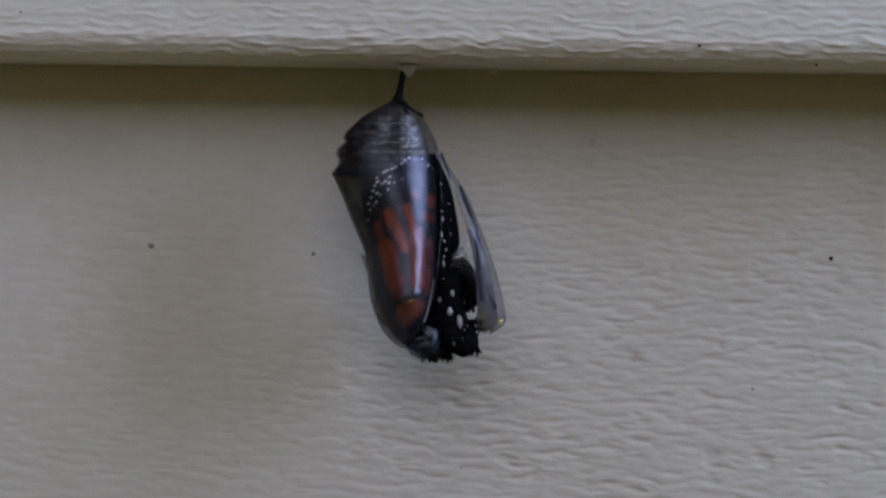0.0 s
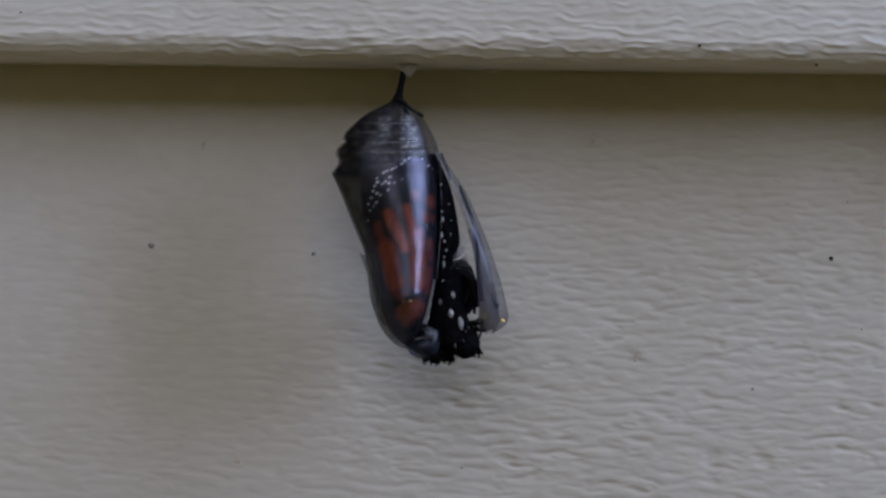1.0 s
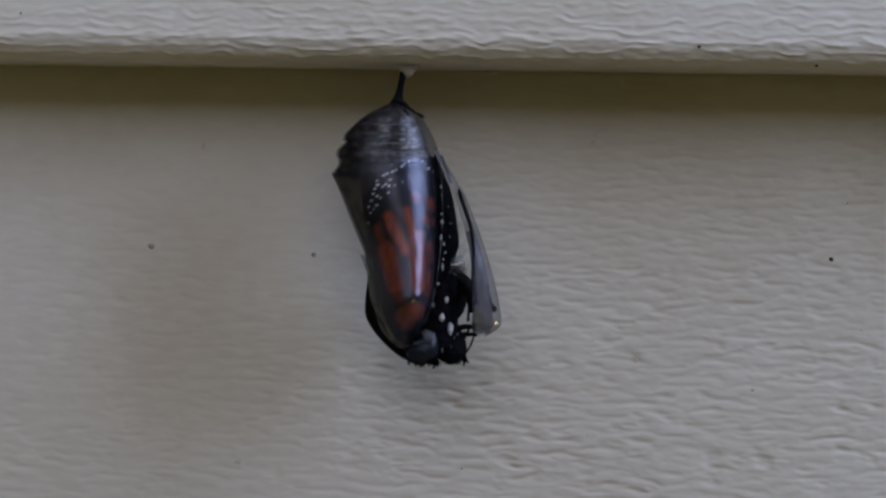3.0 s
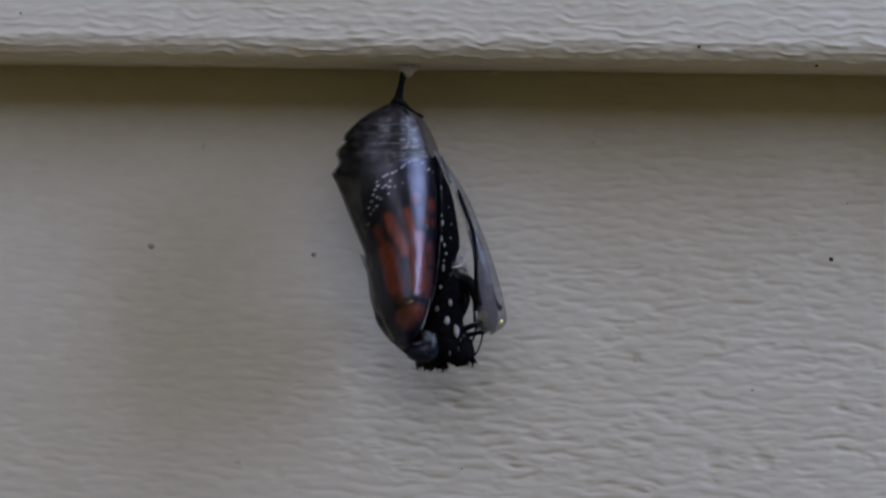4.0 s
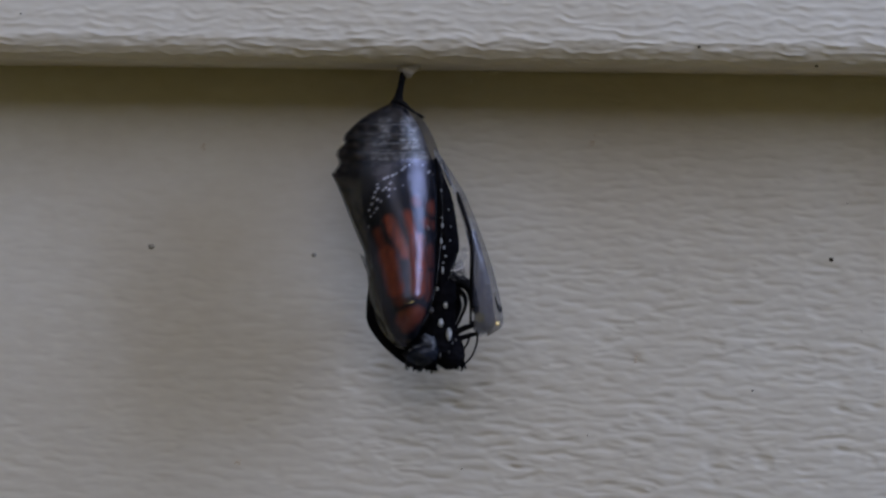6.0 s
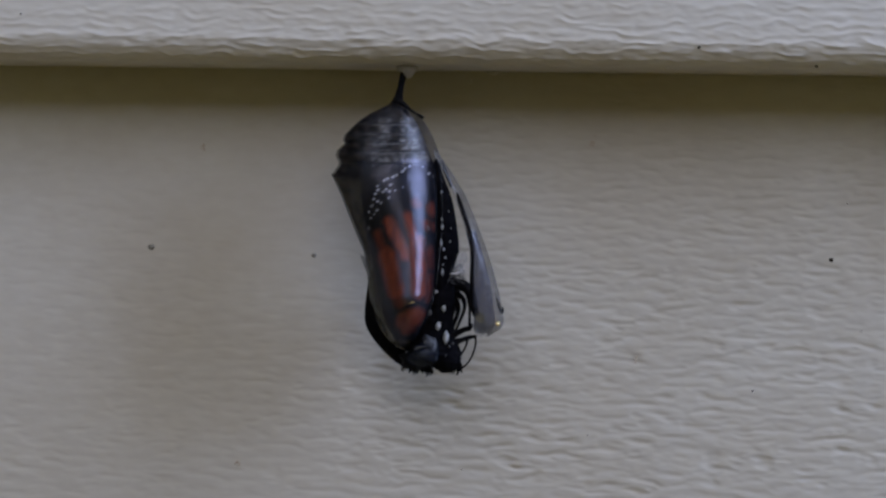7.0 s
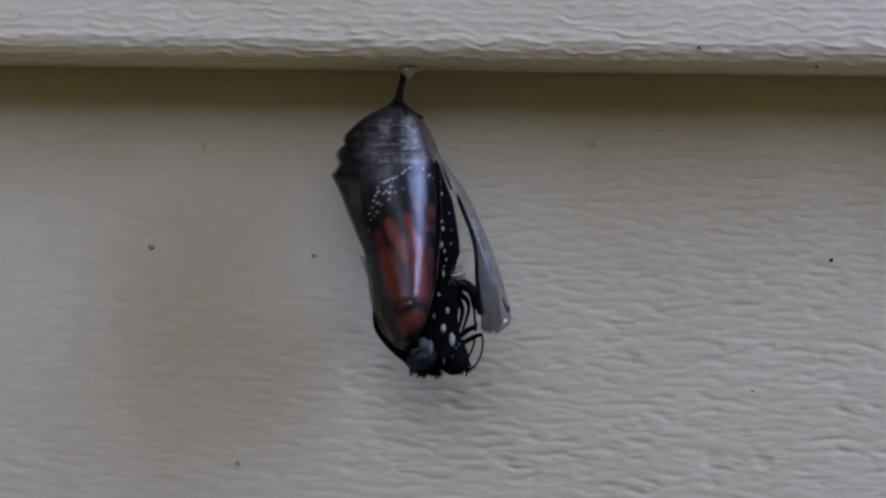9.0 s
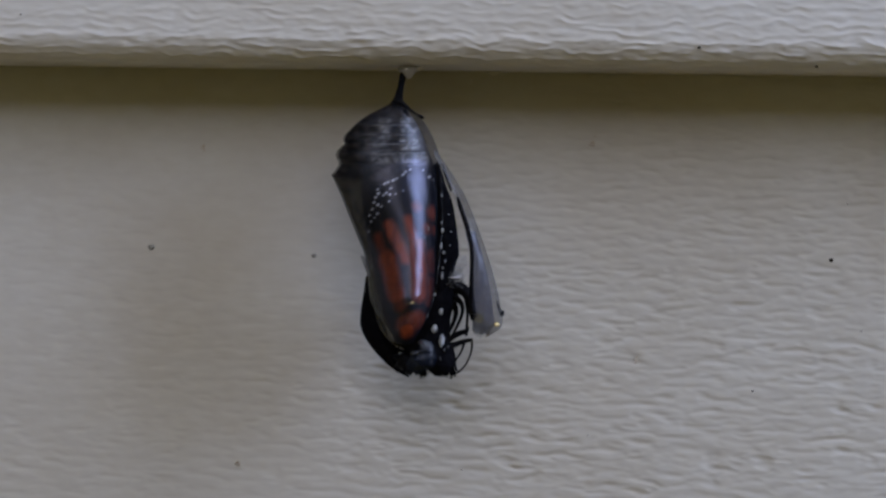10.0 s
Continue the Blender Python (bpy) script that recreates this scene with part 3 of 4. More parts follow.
# ---- the butterfly inside ----
ORANGE = [(667, 398, 677, 432, 7, 0.55), (684, 438, 699, 500, 15, 1.0), (700, 496, 706, 520, 11, 0.45), (688, 379, 700, 405, 10, 0.9), (700, 405, 716, 438, 9, 1.0),
          (720, 367, 730, 404, 7, 0.9), (735, 342, 737, 348, 6, 0.8), (763, 353, 764, 360, 8, 1.0), (754, 383, 755, 388, 6, 0.7), (767, 383, 767, 390, 4, 0.7),
          (737, 415, 741, 500, 13, 1.0), (759, 428, 762, 455, 6, 0.6), (760, 475, 756, 515, 5, 0.55), (716, 556, 736, 546, 16, 0.9), (715, 570, 726, 566, 8, 0.6)]
SPOTS = [(724, 280, 2.0), (716, 284, 2.6), (711, 289, 2.6), (700, 296, 2.8), (694, 299, 2.4), (685, 302, 2.6), (679, 305, 2.4), (690, 313, 2.6), (688, 324, 2.2), (698, 323, 1.7), (682, 321, 2.2),
         (677, 325, 2.4), (668, 322, 2.6), (667, 315, 2.2), (663, 329, 2.4), (673, 345, 2.2), (687, 336, 1.8), (666, 358, 2.4), (667, 342, 2.4), (657, 350, 2.6), (652, 361, 1.8), (651, 390, 1.5),
         (758, 293, 2.6), (768, 297, 3.0), (747, 281, 1.6), (712, 317, 1.4), (660, 338, 2.2), (661, 365, 1.6), (655, 372, 1.4)]


def blotches(u, v):
    """Pale grey patches, bars and ring lines of the abdomen, and one painted highlight, 0..1."""
    n = grain(u / 9, v / 6, 51) * 0.5 + grain(u / 4, v / 3, 52) * 0.5
    marble = smooth(n, 0.38, 0.66)
    k = 0.20 * marble * smooth(u, 640, 690) * smooth(v, 258, 266)
    wob = 5 * (grain(u / 12, v / 7, 56) - 0.5)
    # the 0.95 patch paints the gloss highlight of one ring into the colour
    for u0, u1, lo, hi, full in ((671, 690, 206, 243, 0.42), (711, 741, 204, 242, 0.46), (711, 741, 243, 263, 0.95), (660, 684, 247, 257, 0.30), (655, 706, 264, 300, 0.32), (706, 760, 264, 300, 0.50), (742, 760, 206, 262, 0.20)):
        inside = smooth(u + wob, u0 - 4, u0 + 4) * (1 - smooth(u + wob, u1 - 4, u1 + 4)) * smooth(v, lo - 3, lo + 3) * (1 - smooth(v, hi - 3, hi + 3))
        k = np.maximum(k, full * inside * (0.35 + 0.75 * marble))
    for rv in (213, 230, 247, 264):
        line = rv + 5 * np.sin(np.clip((u - 610) / 150, 0, 1) * np.pi)
        k = k * (1 - 0.55 * np.exp(-((v - line - 5) / 3.0) ** 2) * smooth(grain(u / 12, v / 30, 54), 0.25, 0.55))
        k = np.maximum(k, 0.5 * np.exp(-((v - line) / 0.9) ** 2) * (0.2 + 0.9 * grain(u / 14, v / 20, 53)) * smooth(u, 612, 660))
    return np.clip(k, 0, 1)


def wing_tints(chart):
    uv = np.array(chart)
    u = uv[:, 0] + 2.2 * (grain(uv[:, 0] / 9, uv[:, 1] / 9, 41) - 0.5)
    v = uv[:, 1] + 5 * (grain(uv[:, 0] / 7, uv[:, 1] / 14, 42) - 0.5)
    col = np.empty((len(uv), 4))
    col[:] = (0.006, 0.007, 0.013, 1)
    warm = np.zeros(len(uv))
    for a, b, c, d, r, full in ORANGE:
        t = np.clip(((u - a) * (c - a) + (v - b) * (d - b)) / ((c - a) ** 2 + (d - b) ** 2), 0, 1)
        dist = np.hypot(u - a - t * (c - a), v - b - t * (d - b))
        warm = np.maximum(warm, full * np.clip((r - dist) / 10 + 0.5, 0, 1))
    warm = warm * (0.55 + 0.6 * grain(uv[:, 0] / 6, uv[:, 1] / 22, 43)) * np.clip(1.1 - 0.25 * grain(uv[:, 0] / 3, uv[:, 1] / 3, 45), 0, 1)
    warm = np.clip(warm, 0, 1)[:, None]
    col[:, :3] = col[:, :3] * (1 - warm) + np.array((0.44, 0.090, 0.037)) * warm
    over = np.interp(uv[:, 0], (645, 660, 680, 700, 720, 745, 775), (345, 324, 304, 294, 281, 277, 284)) - uv[:, 1]
    k = (smooth(over + 8 * (grain(uv[:, 0] / 8, uv[:, 1] / 8, 55) - 0.5), -3, 9) * (0.08 + 0.92 * blotches(uv[:, 0], uv[:, 1])))[:, None] * 0.45
    col[:, :3] = col[:, :3] * (1 - k) + np.array((0.42, 0.41, 0.42)) * k
    for n, (a, b, r) in enumerate(SPOTS):
        k = np.clip((0.98 * r - np.hypot(((uv[:, 0] - a) * 0.84 - (uv[:, 1] - b) * 0.54) * 0.72, ((uv[:, 0] - a) * 0.54 + (uv[:, 1] - b) * 0.84) * 1.25)) / 1.6 + 0.5, 0, 1)[:, None] * (1.0, 0.7, 0.9, 0.55)[n % 4]
        col[:, :3] = col[:, :3] * (1 - k) + np.array((0.92, 0.92, 0.95)) * k
    return col


def add_tint(ob, col):
    at = ob.data.color_attributes.new("tint", "FLOAT_COLOR", "POINT")
    at.data.foreach_set("color", np.asarray(col, float).ravel())


IN_LEFT = [(180, 695), (188, 678), (200, 654), (216, 632.5), (236, 613.5), (246, 611), (250, 614), (260, 604), (272, 598.5), (284, 604), (292, 601.5), (304, 592.5), (312, 592), (345, 608), (400, 630), (450, 649), (480, 656), (520, 662), (560, 674), (590, 695), (604, 712)]
IN_RIGHT = [(180, 712), (200, 726), (216, 738), (236, 748), (260, 757), (290, 768), (312, 773), (345, 777), (400, 776), (450, 773), (480, 769), (520, 762), (560, 752), (590, 738), (604, 724)]


def abdomen_tints(chart):
    uv = np.array(chart)
    col = np.ones((len(uv), 4))
    k = blotches(uv[:, 0], uv[:, 1]) * np.clip((350 - uv[:, 1]) / 40, 0, 1)
    brown = smooth(grain(uv[:, 0] / 10, uv[:, 1] / 5, 57) * 0.6 + grain(uv[:, 0] / 4, uv[:, 1] / 2.5, 58) * 0.4, 0.35, 0.7)[:, None]
    ground = np.array((0.008, 0.008, 0.011)) + np.array((0.050, 0.040, 0.034)) * brown
    col[:, :3] = ground * (1 - k[:, None]) + np.array((0.60, 0.59, 0.60)) * k[:, None]
    return col


def hairs(spots, length, spread_u, seed, droop=0.0, y=0.0, thick=4.5e-5, aim=90.0):
    """Short tapering bristles from chart places, joined."""
    rng = random.Random(seed)
    out = []
    for u, v in spots:
        a = radians(aim + rng.uniform(-spread_u, spread_u))
        n = length * rng.uniform(0.5, 1.2)
        yy = y + rng.uniform(-0.0006, 0.0006)
        p = [put(u, v, yy), put(u + math.cos(a) * n * 0.5, v + math.sin(a) * n * 0.5, yy), put(u + math.cos(a) * n + droop * rng.uniform(-2, 3), v + math.sin(a) * n * 0.95, yy + rng.uniform(-3e-4, 3e-4))]
        out.append(tube(p, [thick * rng.uniform(0.8, 1.6), thick, thick * 0.3], 5, 6))
    return joined(out)


def build_butterfly():
    base = put(760, 300, Y_MID)
    fly = thing("butterfly", base, "black and orange butterfly emerging head first from its chrysalis", "butterfly")
    wv, wf, chart = loft(LEFT, RIGHT, 272, 588, 260, DEPTH, Y_MID, 1, lambda v: float(np.interp(v, (272, 340, 400, 450, 500, 560, 596), (108, 121, 137, 150, 152, 142, 130))), 150,
                         inset=lambda v: 0.93 - 0.24 * max(0.0, (v - 500) / 90) ** 1.4, skew=lambda v: 0.9 * twist(v))
    wing = part("forewing", wv, wf, WING, fly, "folded orange wing with black veins and white dots")
    add_tint(wing, wing_tints(chart))
    av, af, chart = loft(IN_LEFT, IN_RIGHT, 180, 604, 190, [(180, 6), (205, 32), (246, 48), (300, 56), (400, 62), (480, 60), (560, 44), (604, 14)], Y_MID + 0.0004, sides=110)
    abdomen = part("abdomen", av, af, WING, fly, "dark abdomen with pale grey blotches and a painted highlight")
    add_tint(abdomen, abdomen_tints(chart))
    # the dark back wing that bulges out of the seam
    OUTER = [(470, 656), (500, 654), (530, 651), (560, 652), (585, 665), (610, 687), (632, 714), (645, 741)]
    INNER = [(470, 690), (500, 700), (530, 705), (560, 710), (585, 715), (610, 725), (632, 735), (645, 745)]
    bv, bf, _ = loft(OUTER, INNER, 470, 645, 60, [(470, 14), (540, 26), (610, 24), (645, 6)], Y_MID + 0.0014, sides=30)
    back = part("hindwing", bv, bf, BLACK, fly, "crumpled black wing edge", put(705, 300, Y_MID))
    # the belly strip and its row of white dots
    SL = [(280, 770), (290, 766), (318, 764), (345, 764), (400, 763), (450, 761), (492, 762), (510, 766)]
    SR = [(280, 772), (290, 777), (318, 786), (345, 797), (370, 803), (400, 808), (440, 812), (465, 806), (492, 800), (510, 795)]
    BELLY_DEPTH = [(280, 3), (290, 10), (318, 14), (400, 30), (470, 34), (510, 30)]
    sv, sf, _ = loft(SL, SR, 280, 510, 60, BELLY_DEPTH, Y_MID - 0.0004, sides=40,
                     ripple=lambda v, w: 0.06 * noise.noise(Vector((v / 9, w / 40, 3))))
    belly = part("belly", sv, sf, BLACK, fly, "black belly with white dots", put(790, 330, Y_MID))
    for u, v, a, b in ((782, 402, 3, 6.5), (780, 430, 2.6, 9), (785, 441, 2.2, 5), (788, 456, 2, 4), (783, 482, 2.6, 9), (781, 388, 2, 3.5), (796, 428, 1.4, 3), (793, 374, 1.5, 2.5), (780, 340, 2, 4), (797, 404, 1.2, 2), (784, 468, 1.5, 3)):
        l, r, d = (float(np.interp(v, *zip(*curve_at(q, 60)))) for q in (SL, SR, BELLY_DEPTH))
        yy = Y_MID - 0.0004 - d * K * math.sqrt(max(0.05, 1 - ((u - (l + r) / 2) / ((r - l) / 2)) ** 2))
        part("white_spot", *blob(put(u, v, yy), a * 0.7 * K, 1.0e-4, b * 0.66 * K, int(v), 0.5), WHITE, belly)
    # thorax and head, hinged where they leave the shell
    PIV = put(790, 460, Y_MID)
    HL = [(486, 778), (510, 765), (540, 756), (575, 746), (600, 736), (625, 736), (640, 758), (652, 782), (660, 796)]
    HR = [(486, 806), (500, 812), (530, 812), (560, 810), (590, 814), (610, 824), (635, 829), (650, 822), (660, 806)]
    hv, hf, _ = loft(HL, HR, 486, 660, 70, [(486, 16), (520, 38), (580, 46), (630, 42), (652, 26), (660, 12)], Y_MID - 0.0002, sides=48,
                     ripple=lambda v, w: 0.05 * noise.noise(Vector((v / 8, w / 25, 8))) + 0.03 * noise.noise(Vector((v / 3, w / 9, 1))))
    head = part("head", hv, hf, BLACK, fly, "black head and thorax with white spots", PIV)
    for u, v, a, b, y in ((778, 520, 5.5, 8, -1.9), (791, 545, 4.5, 6.5, -2.35), (784, 577, 6, 9, -2.6), (799, 597, 5, 13, -2.5), (785, 632, 2.2, 9, -2.35), (768, 556, 5, 6, -2.3),
                          (801, 628, 1.5, 5, -2.2), (812, 606, 2, 3, -2.0), (806, 612, 1.5, 3, -2.2)):
        part("white_spot", *blob(put(u, v, Y_MID + y * MM), a * 0.88 * K, 2.2e-4, b * 0.9 * K, int(u), 0.5), WHITE if a > 3 and u != 768 else GREY, head)
    rng = random.Random(4)
    chin = [(rng.uniform(758, 776), rng.uniform(646, 657)) for _ in range(34)] + [(rng.uniform(786, 828), rng.uniform(640, 651)) for _ in range(60)] + [(rng.uniform(724, 758), rng.uniform(652, 657)) for _ in range(12)]
    part("eye", *blob(put(746, 643, Y_MID - 0.0002), 28 * K, 24 * K, 17 * K, 31, 0.35, 14, 22, 0.15), LEG, head, "black eye under the skin cap")
    part("cheek", *blob(put(724, 608, Y_MID + 0.0012), 24 * K, 16 * K, 20 * K, 12, 0.3, 12, 18), BLACK, head, "dark furry side of the head")
    part("bristles", *hairs(chin, 12, 42, 5, 1.6, Y_MID - 0.0008, 9e-5), BLACK, head, "ragged black bristles")
    part("collar", *hairs([(rng.uniform(782, 824), rng.uniform(484, 502)) for _ in range(90)], 8, 70, 6, 1.0, Y_MID - 0.0012, 4e-5, 270), GREY, head, "grey fuzzy collar")

    part("skin_scrap", *crumple(806, 479, Y_MID - 0.0016, 34, 22, -15, 21), PALE, head, "pale scrap of torn skin")
    part("skin_scrap", *crumple(812, 462, Y_MID - 0.0006, 22, 44, 12, 27, 3e-4), FILM, head, "thin film of torn skin")
    threads = [tube([put(798, 484, -0.0002), put(815, 480 + k, 0.0), put(838, 462 + 5 * k, 0.0006)], [1.2e-5, 1.2e-5], 4, 10) for k in range(-2, 4)]
    part("threads", *joined(threads), SILK, head)

    def limb(name, pts, radii, y, parent=head, pivot=None, mat=LEG):
        path = [put(a, b, y + 0.0003 * math.sin(i * 1.3)) for i, (a, b) in enumerate(pts)]
        return part(name, *tube(path, [q * K for q in radii], 8, 30), mat, parent, pivot=pivot or path[0])

    legs = [limb("leg", [(788, 514), (806, 502), (824, 502), (837, 514), (844, 532), (850, 548), (846, 551)], [11, 11, 10.5, 9, 7.5, 6.5, 3], Y_MID - 0.0010),
            limb("leg", [(800, 602), (812, 592), (828, 580), (840, 574), (842, 566)], [6.5, 5.6, 5.0, 4.2, 2.8], Y_MID - 0.0016),
            limb("leg", [(808, 606), (824, 600), (840, 592), (853, 588)], [6, 5, 4.2, 2.8], Y_MID - 0.0012),
            limb("leg", [(812, 515), (826, 528), (829, 545), (822, 570), (814, 592)], [6, 4.4, 3.2, 2.6, 2.0], Y_MID - 0.0008),
            limb("leg", [(810, 525), (818, 545), (813, 572), (806, 590)], [6, 4.4, 3.0, 2.0], Y_MID - 0.0004),
            limb("leg", [(832, 515), (838, 540), (840, 562), (841, 582)], [4, 2.5, 2.5, 3], Y_MID),
            limb("leg", [(812, 488), (822, 506), (826, 535), (822, 562), (812, 580)], [7, 11, 12, 10, 6], Y_MID + 0.0004),
            limb("palp", [(840, 592), (836, 612), (828, 630), (832, 646)], [2.4, 2, 2, 2.4], Y_MID - 0.0012),
            limb("proboscis", [(852, 588), (854, 606), (849, 628), (840, 643), (830, 650), (822, 642)], [2, 1.8, 1.8, 1.8, 2, 2.4], Y_MID - 0.0006)]
    APIV = put(812, 343, Y_MID - 0.0006)
    feeler = limb("antenna", [(811, 343), (816, 358), (826, 384), (837, 415), (842, 450), (843, 490), (846, 525), (850, 546)], [2, 4, 4, 3.6, 3.4, 3.8, 4.6, 5], Y_MID - 0.0020, fly, APIV)
    feeler2 = limb("antenna", [(781, 284), (785, 298), (790, 312), (797, 332)], [1.5, 3.5, 3.5, 2], Y_MID + 0.0008, fly)
    feeler3 = limb("antenna", [(889, 522), (893, 534), (899, 547), (901, 540)], [1.2, 2.5, 4, 2], Y_MID + 0.0022, fly, put(812, 343, Y_MID + 0.0022))
    return fly, wing, abdomen, back, belly, head, legs, feeler, feeler2, feeler3


# ---- small things on the wall ----
def lower_y(v):
    """Depth of the lower board's face at a height of the chart."""
    z = put(784, v, 0.010).z
    return WALL_Y + (z - (EDGE_Z - COURSE)) * THICK / COURSE - 0.00004


def build_specks():
    for u, v, r, kind in ((268, 434, 5.0, 2), (556, 449, 3.6, 2), (1471, 457, 3.4, 0), (1332, 689, 1.8, 0), (359, 259, 3.0, 1), (1050, 250, 2.4, 1), (1040, 768, 1.1, 0), (420, 818, 2.5, 1), (1125, 634, 2.4, 1), (1525, 583, 1.0, 0), (1500, 358, 1.0, 0), (817, 828, 1.2, 0)):
        rng = random.Random(int(u))
        if kind == 1:
            bits = [(u + rng.gauss(0, 1.0 * r), v + rng.gauss(0, 1.3 * r), rng.uniform(0.5, 1.2)) for _ in range(16)]
            v1, f1 = joined([blob(put(a, b, lower_y(b) - 1e-5), q * K * 1.4, 4e-5, q * K * 1.4, int(a), 0.5, 6, 8) for a, b, q in bits])
        else:
            v1, f1 = blob(put(u, v, lower_y(v)), r * K * 1.15, 1.2e-4, r * K, int(u), 0.5)
        ob = part("dirt_speck", v1, f1, (DIRT, RUST, SOIL)[kind], None)
        tagged(ob, "faint brown smear on the painted siding" if kind == 1 else "small black speck of dirt on painted siding", "dirt", "specks on the siding")
    for u, v, r in ((1445, 114, 3.0), (1238, 81, 2.6), (37, 22, 1.5)):
        z = put(u, v, 0).z - EDGE_Z
        r0 = EDGE_R * MM
        y = z * THICK / COURSE if z > r0 else 0.0002 + r0 - math.sqrt(max(0.0, r0 ** 2 - (r0 - z) ** 2))
        v1, f1 = blob(put(u, v, WALL_Y + y - 0.00012), r * K * 1.2, 1.2e-4, r * K, int(u), 0.5)
        tagged(part("dirt_speck", v1, f1, DIRT, None), "small black speck of dirt on painted siding", "dirt", "specks on the siding")
    lint = part("lint", *tube([put(833, 136, 0.0113), put(835, 141, 0.0112), put(833, 146, 0.0113)], [3e-5, 5e-5, 2e-5], 5, 8), SILK, None)
    tagged(lint, "tiny white fleck of lint on the siding", "lint")
    bud = part("paint_drip", *blob(put(872, 126.2, WALL_Y + 0.0110), 7e-4, 5e-4, 2.2e-4, 3, 0.5), PAINT, None)
    tagged(bud, "pale dried paint drip under the board edge", "paint drip")


def build_silk():
    rng = random.Random(9)
    out = []
    deep = 0.0038  # where the pad sits under the board
    for i in range(520):
        a = rng.gauss(0, 0.55)
        u0 = 722 + 15 * a
        u1 = 722 + 6.5 * max(-1, min(1, a)) + rng.uniform(-2, 2)
        y0 = deep + rng.gauss(0, 0.0006)
        low = 126 + rng.uniform(0, 11) * (1 - 0.5 * min(1, abs(a)))
        y1 = deep + (y0 - deep) * 0.45 - 0.0002
        out.append(tube([put(u0, 114.3, y0), put((u0 + u1) / 2 + rng.uniform(-1, 1), 121 + rng.uniform(-1, 2), (y0 + y1) / 2), put(u1, low, y1)], [2.0e-5, 3.6e-5, 1.4e-5], 4, 6))
    for i in range(60):
        u0 = 723 + rng.gauss(0, 13)
        y0 = deep + rng.gauss(0, 0.0009)
        out.append(tube([put(u0, 114.3, y0), put((u0 + 722) / 2, 119 + rng.uniform(0, 3), y0), put(720 + rng.uniform(-4, 6), 123, deep)], [1.0e-5, 1.4e-5, 1.0e-5], 4, 6))
    out.append(blob(put(724, 127, deep), 4.2e-4, 4e-4, 4.5e-4, 7, 0.6))
    tagged(part("silk_pad", *joined(out), SILK, None), "tuft of white silk under the board edge", "silk pad")


build_ground()
build_enclosure()
case, flap, cap = build_chrysalis()
fly, wing, abdomen, back, belly, head, legs, feeler, feeler2, feeler3 = build_butterfly()
build_silk()
build_specks()
build_wall()


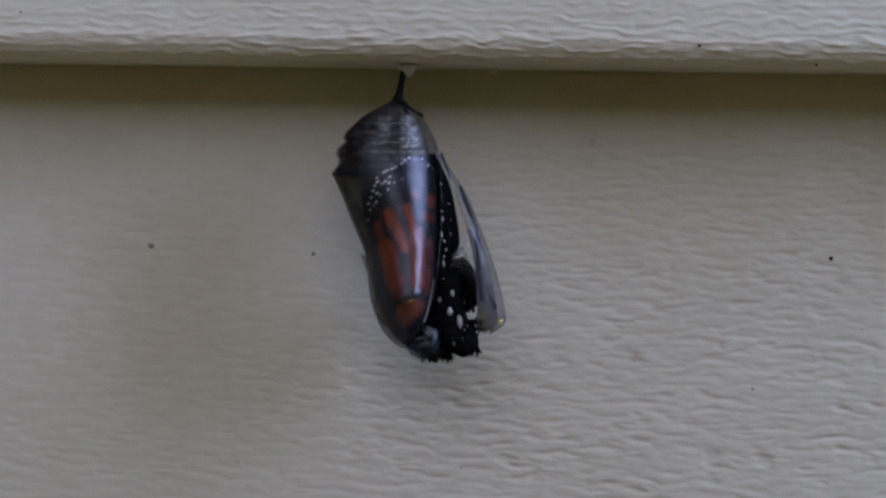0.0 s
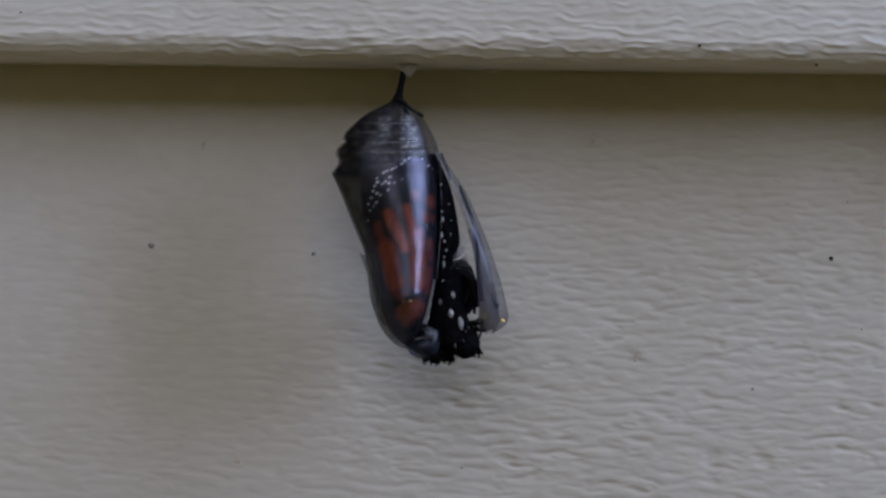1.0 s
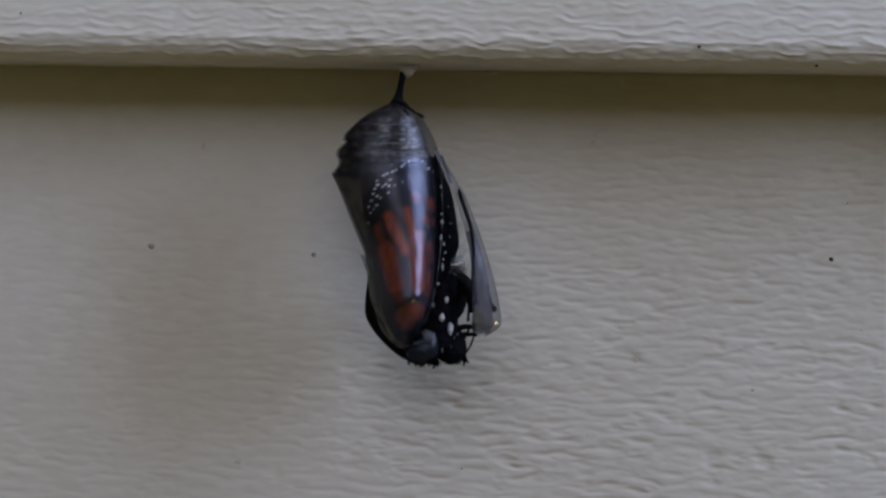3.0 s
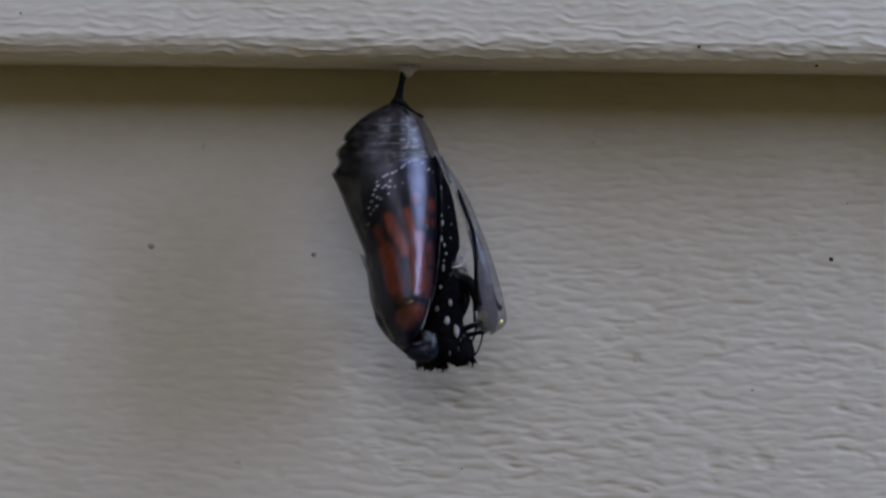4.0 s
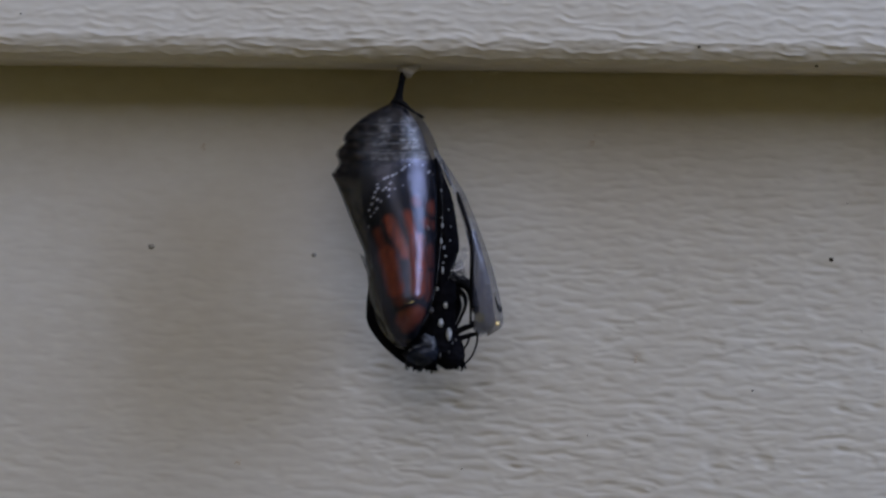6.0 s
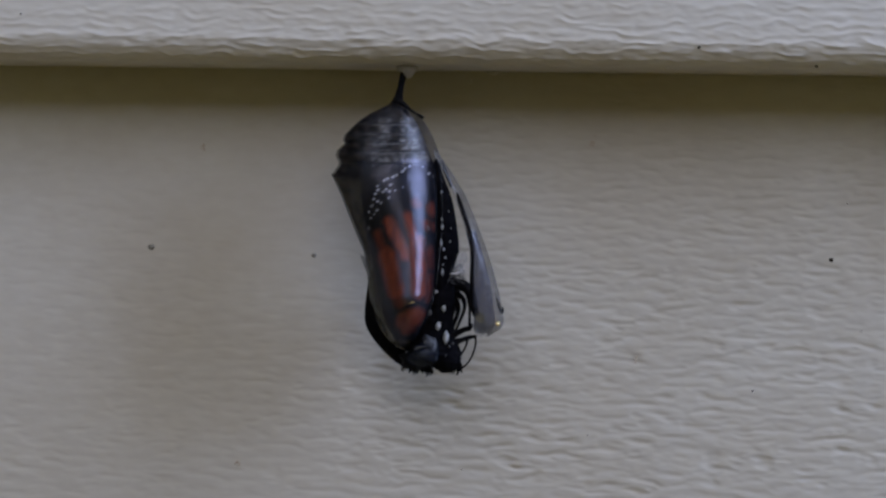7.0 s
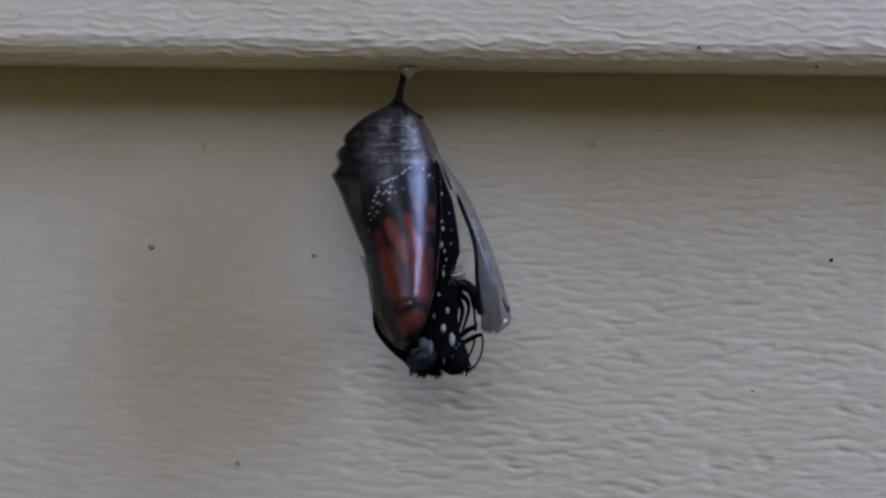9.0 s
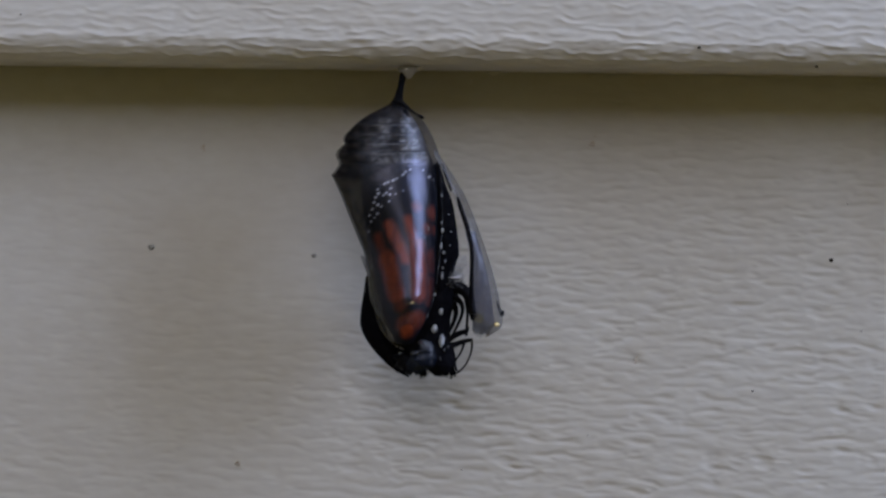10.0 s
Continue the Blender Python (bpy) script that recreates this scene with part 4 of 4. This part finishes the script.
def motions():
    """The butterfly works its way down and out; the flap swings with its pushes."""
    times = [0, 0.5, 1, 1.5, 2, 2.5, 2.7, 3.8, 4, 4.5, 5, 5.5, 5.7, 6.8, 7, 7.5, 8, 8.5, 9, 9.5, 10]
    head_u = [818, 818, 821, 812, 802, 793, 793, 808, 810, 810, 812, 801, 797, 781, 784, 795, 789, 798, 799, 784, 773]
    head_v = [622, 625, 626, 626, 628, 631, 632, 639, 640, 642, 642, 642, 643, 650, 651, 652, 652, 654, 655, 655, 658]
    tip_u = [887, 888, 891, 888, 880, 874, 875, 887, 888, 890, 893, 888, 885, 878, 882, 887, 887, 894, 896, 888, 880]
    knee_u = [848, 848, 848, 844, 839, 835, 836, 846, 847, 848, 848, 842, 840, 836, 838, 841, 841, 847, 850, 842, 836]
    slide = [0, 0, 0.5, 1, 2, 3, 3.3, 5.2, 5.5, 6, 6.5, 8, 8.5, 11, 11.5, 13, 13.5, 14, 14, 15, 17]  # of the wings and body
    back_u = [664, 664, 666, 660, 649, 642, 642, 660, 662, 664, 666, 657, 652, 640, 643, 649, 648, 655, 658, 645, 634]
    cap_u = [749, 750, 750, 746, 743, 744, 744, 746, 746, 746, 746, 743, 743, 747, 747, 743, 743, 740, 740, 738, 738]
    opened = [0.0, 0.0, 0.05, 0.1, 0.15, 0.2, 0.25, 0.48, 0.5, 0.55, 0.6, 0.7, 0.73, 0.88, 0.9, 0.95, 1, 1, 1, 1, 1]

    def at(ob, dx=0.0, down=0.0, turn=0.0, yaw=0.0, fore=0.0):
        p = HOME[ob] - (HOME[ob.parent] if ob.parent else Vector())
        return pose(p.x + dx * K, p.y - fore, p.z - down * K, 0, math.degrees(turn), math.degrees(yaw))

    rows = {ob: [] for ob in (case, flap, cap, fly, abdomen, back, belly, head, feeler, feeler2, feeler3, *legs)}
    for i, t in enumerate(times):
        swing = (head_u[i] - 798) / 195
        lift = (tip_u[i] - 894) / 300
        rows[case].append((t, at(case, yaw=-0.7 * (lift + 0.02))))
        rows[flap].append((t, at(flap, turn=-lift)))
        rows[cap].append((t, at(cap, dx=cap_u[i] - 740, down=(slide[i] - 14) * 1.1, turn=0.012 * (cap_u[i] - 740))))
        rows[fly].append((t, at(fly, down=slide[i], dx=0.12 * slide[i])))
        rows[abdomen].append((t, at(abdomen, down=-slide[i], dx=-0.12 * slide[i])))
        rows[back].append((t, at(back, turn=(650 - back_u[i]) / 260, down=(head_v[i] - 654) * 0.3)))
        rows[belly].append((t, at(belly, down=-14, turn=0.0 - swing * 0.12)))
        rows[head].append((t, at(head, down=(head_v[i] - 654) * 0.8 - slide[i], dx=-0.12 * slide[i], turn=-swing)))
        rows[feeler].append((t, at(feeler, down=-14, dx=-3 + 6 * max(0.0, 1 - 1.6 * opened[i]), turn=-(knee_u[i] - 847) / 200, fore=0.0018 * min(1.0, max(0.0, 2.5 * opened[i] - 0.4)))))
        rows[feeler2].append((t, at(feeler2, down=-14)))
        rows[feeler3].append((t, at(feeler3, down=-14 + (1 - opened[i]) * 10, dx=-3 - 16 * (1 - opened[i]), turn=-lift)))
        for n, leg in enumerate(legs):
            rows[leg].append((t, at(leg, turn=(1 - opened[i]) * (0.35, 0.6, 0.6, 0.3, 0.2, 0.12, 0.0, 0.25, 0.15)[n], dx=(-26 * opened[i] if n == 6 else -(1 - opened[i]) * (6, 14, 14, 3, 2, 8, 0, 10, 16)[n]))))
    for ob, r in rows.items():
        walk(ob, r)


motions()
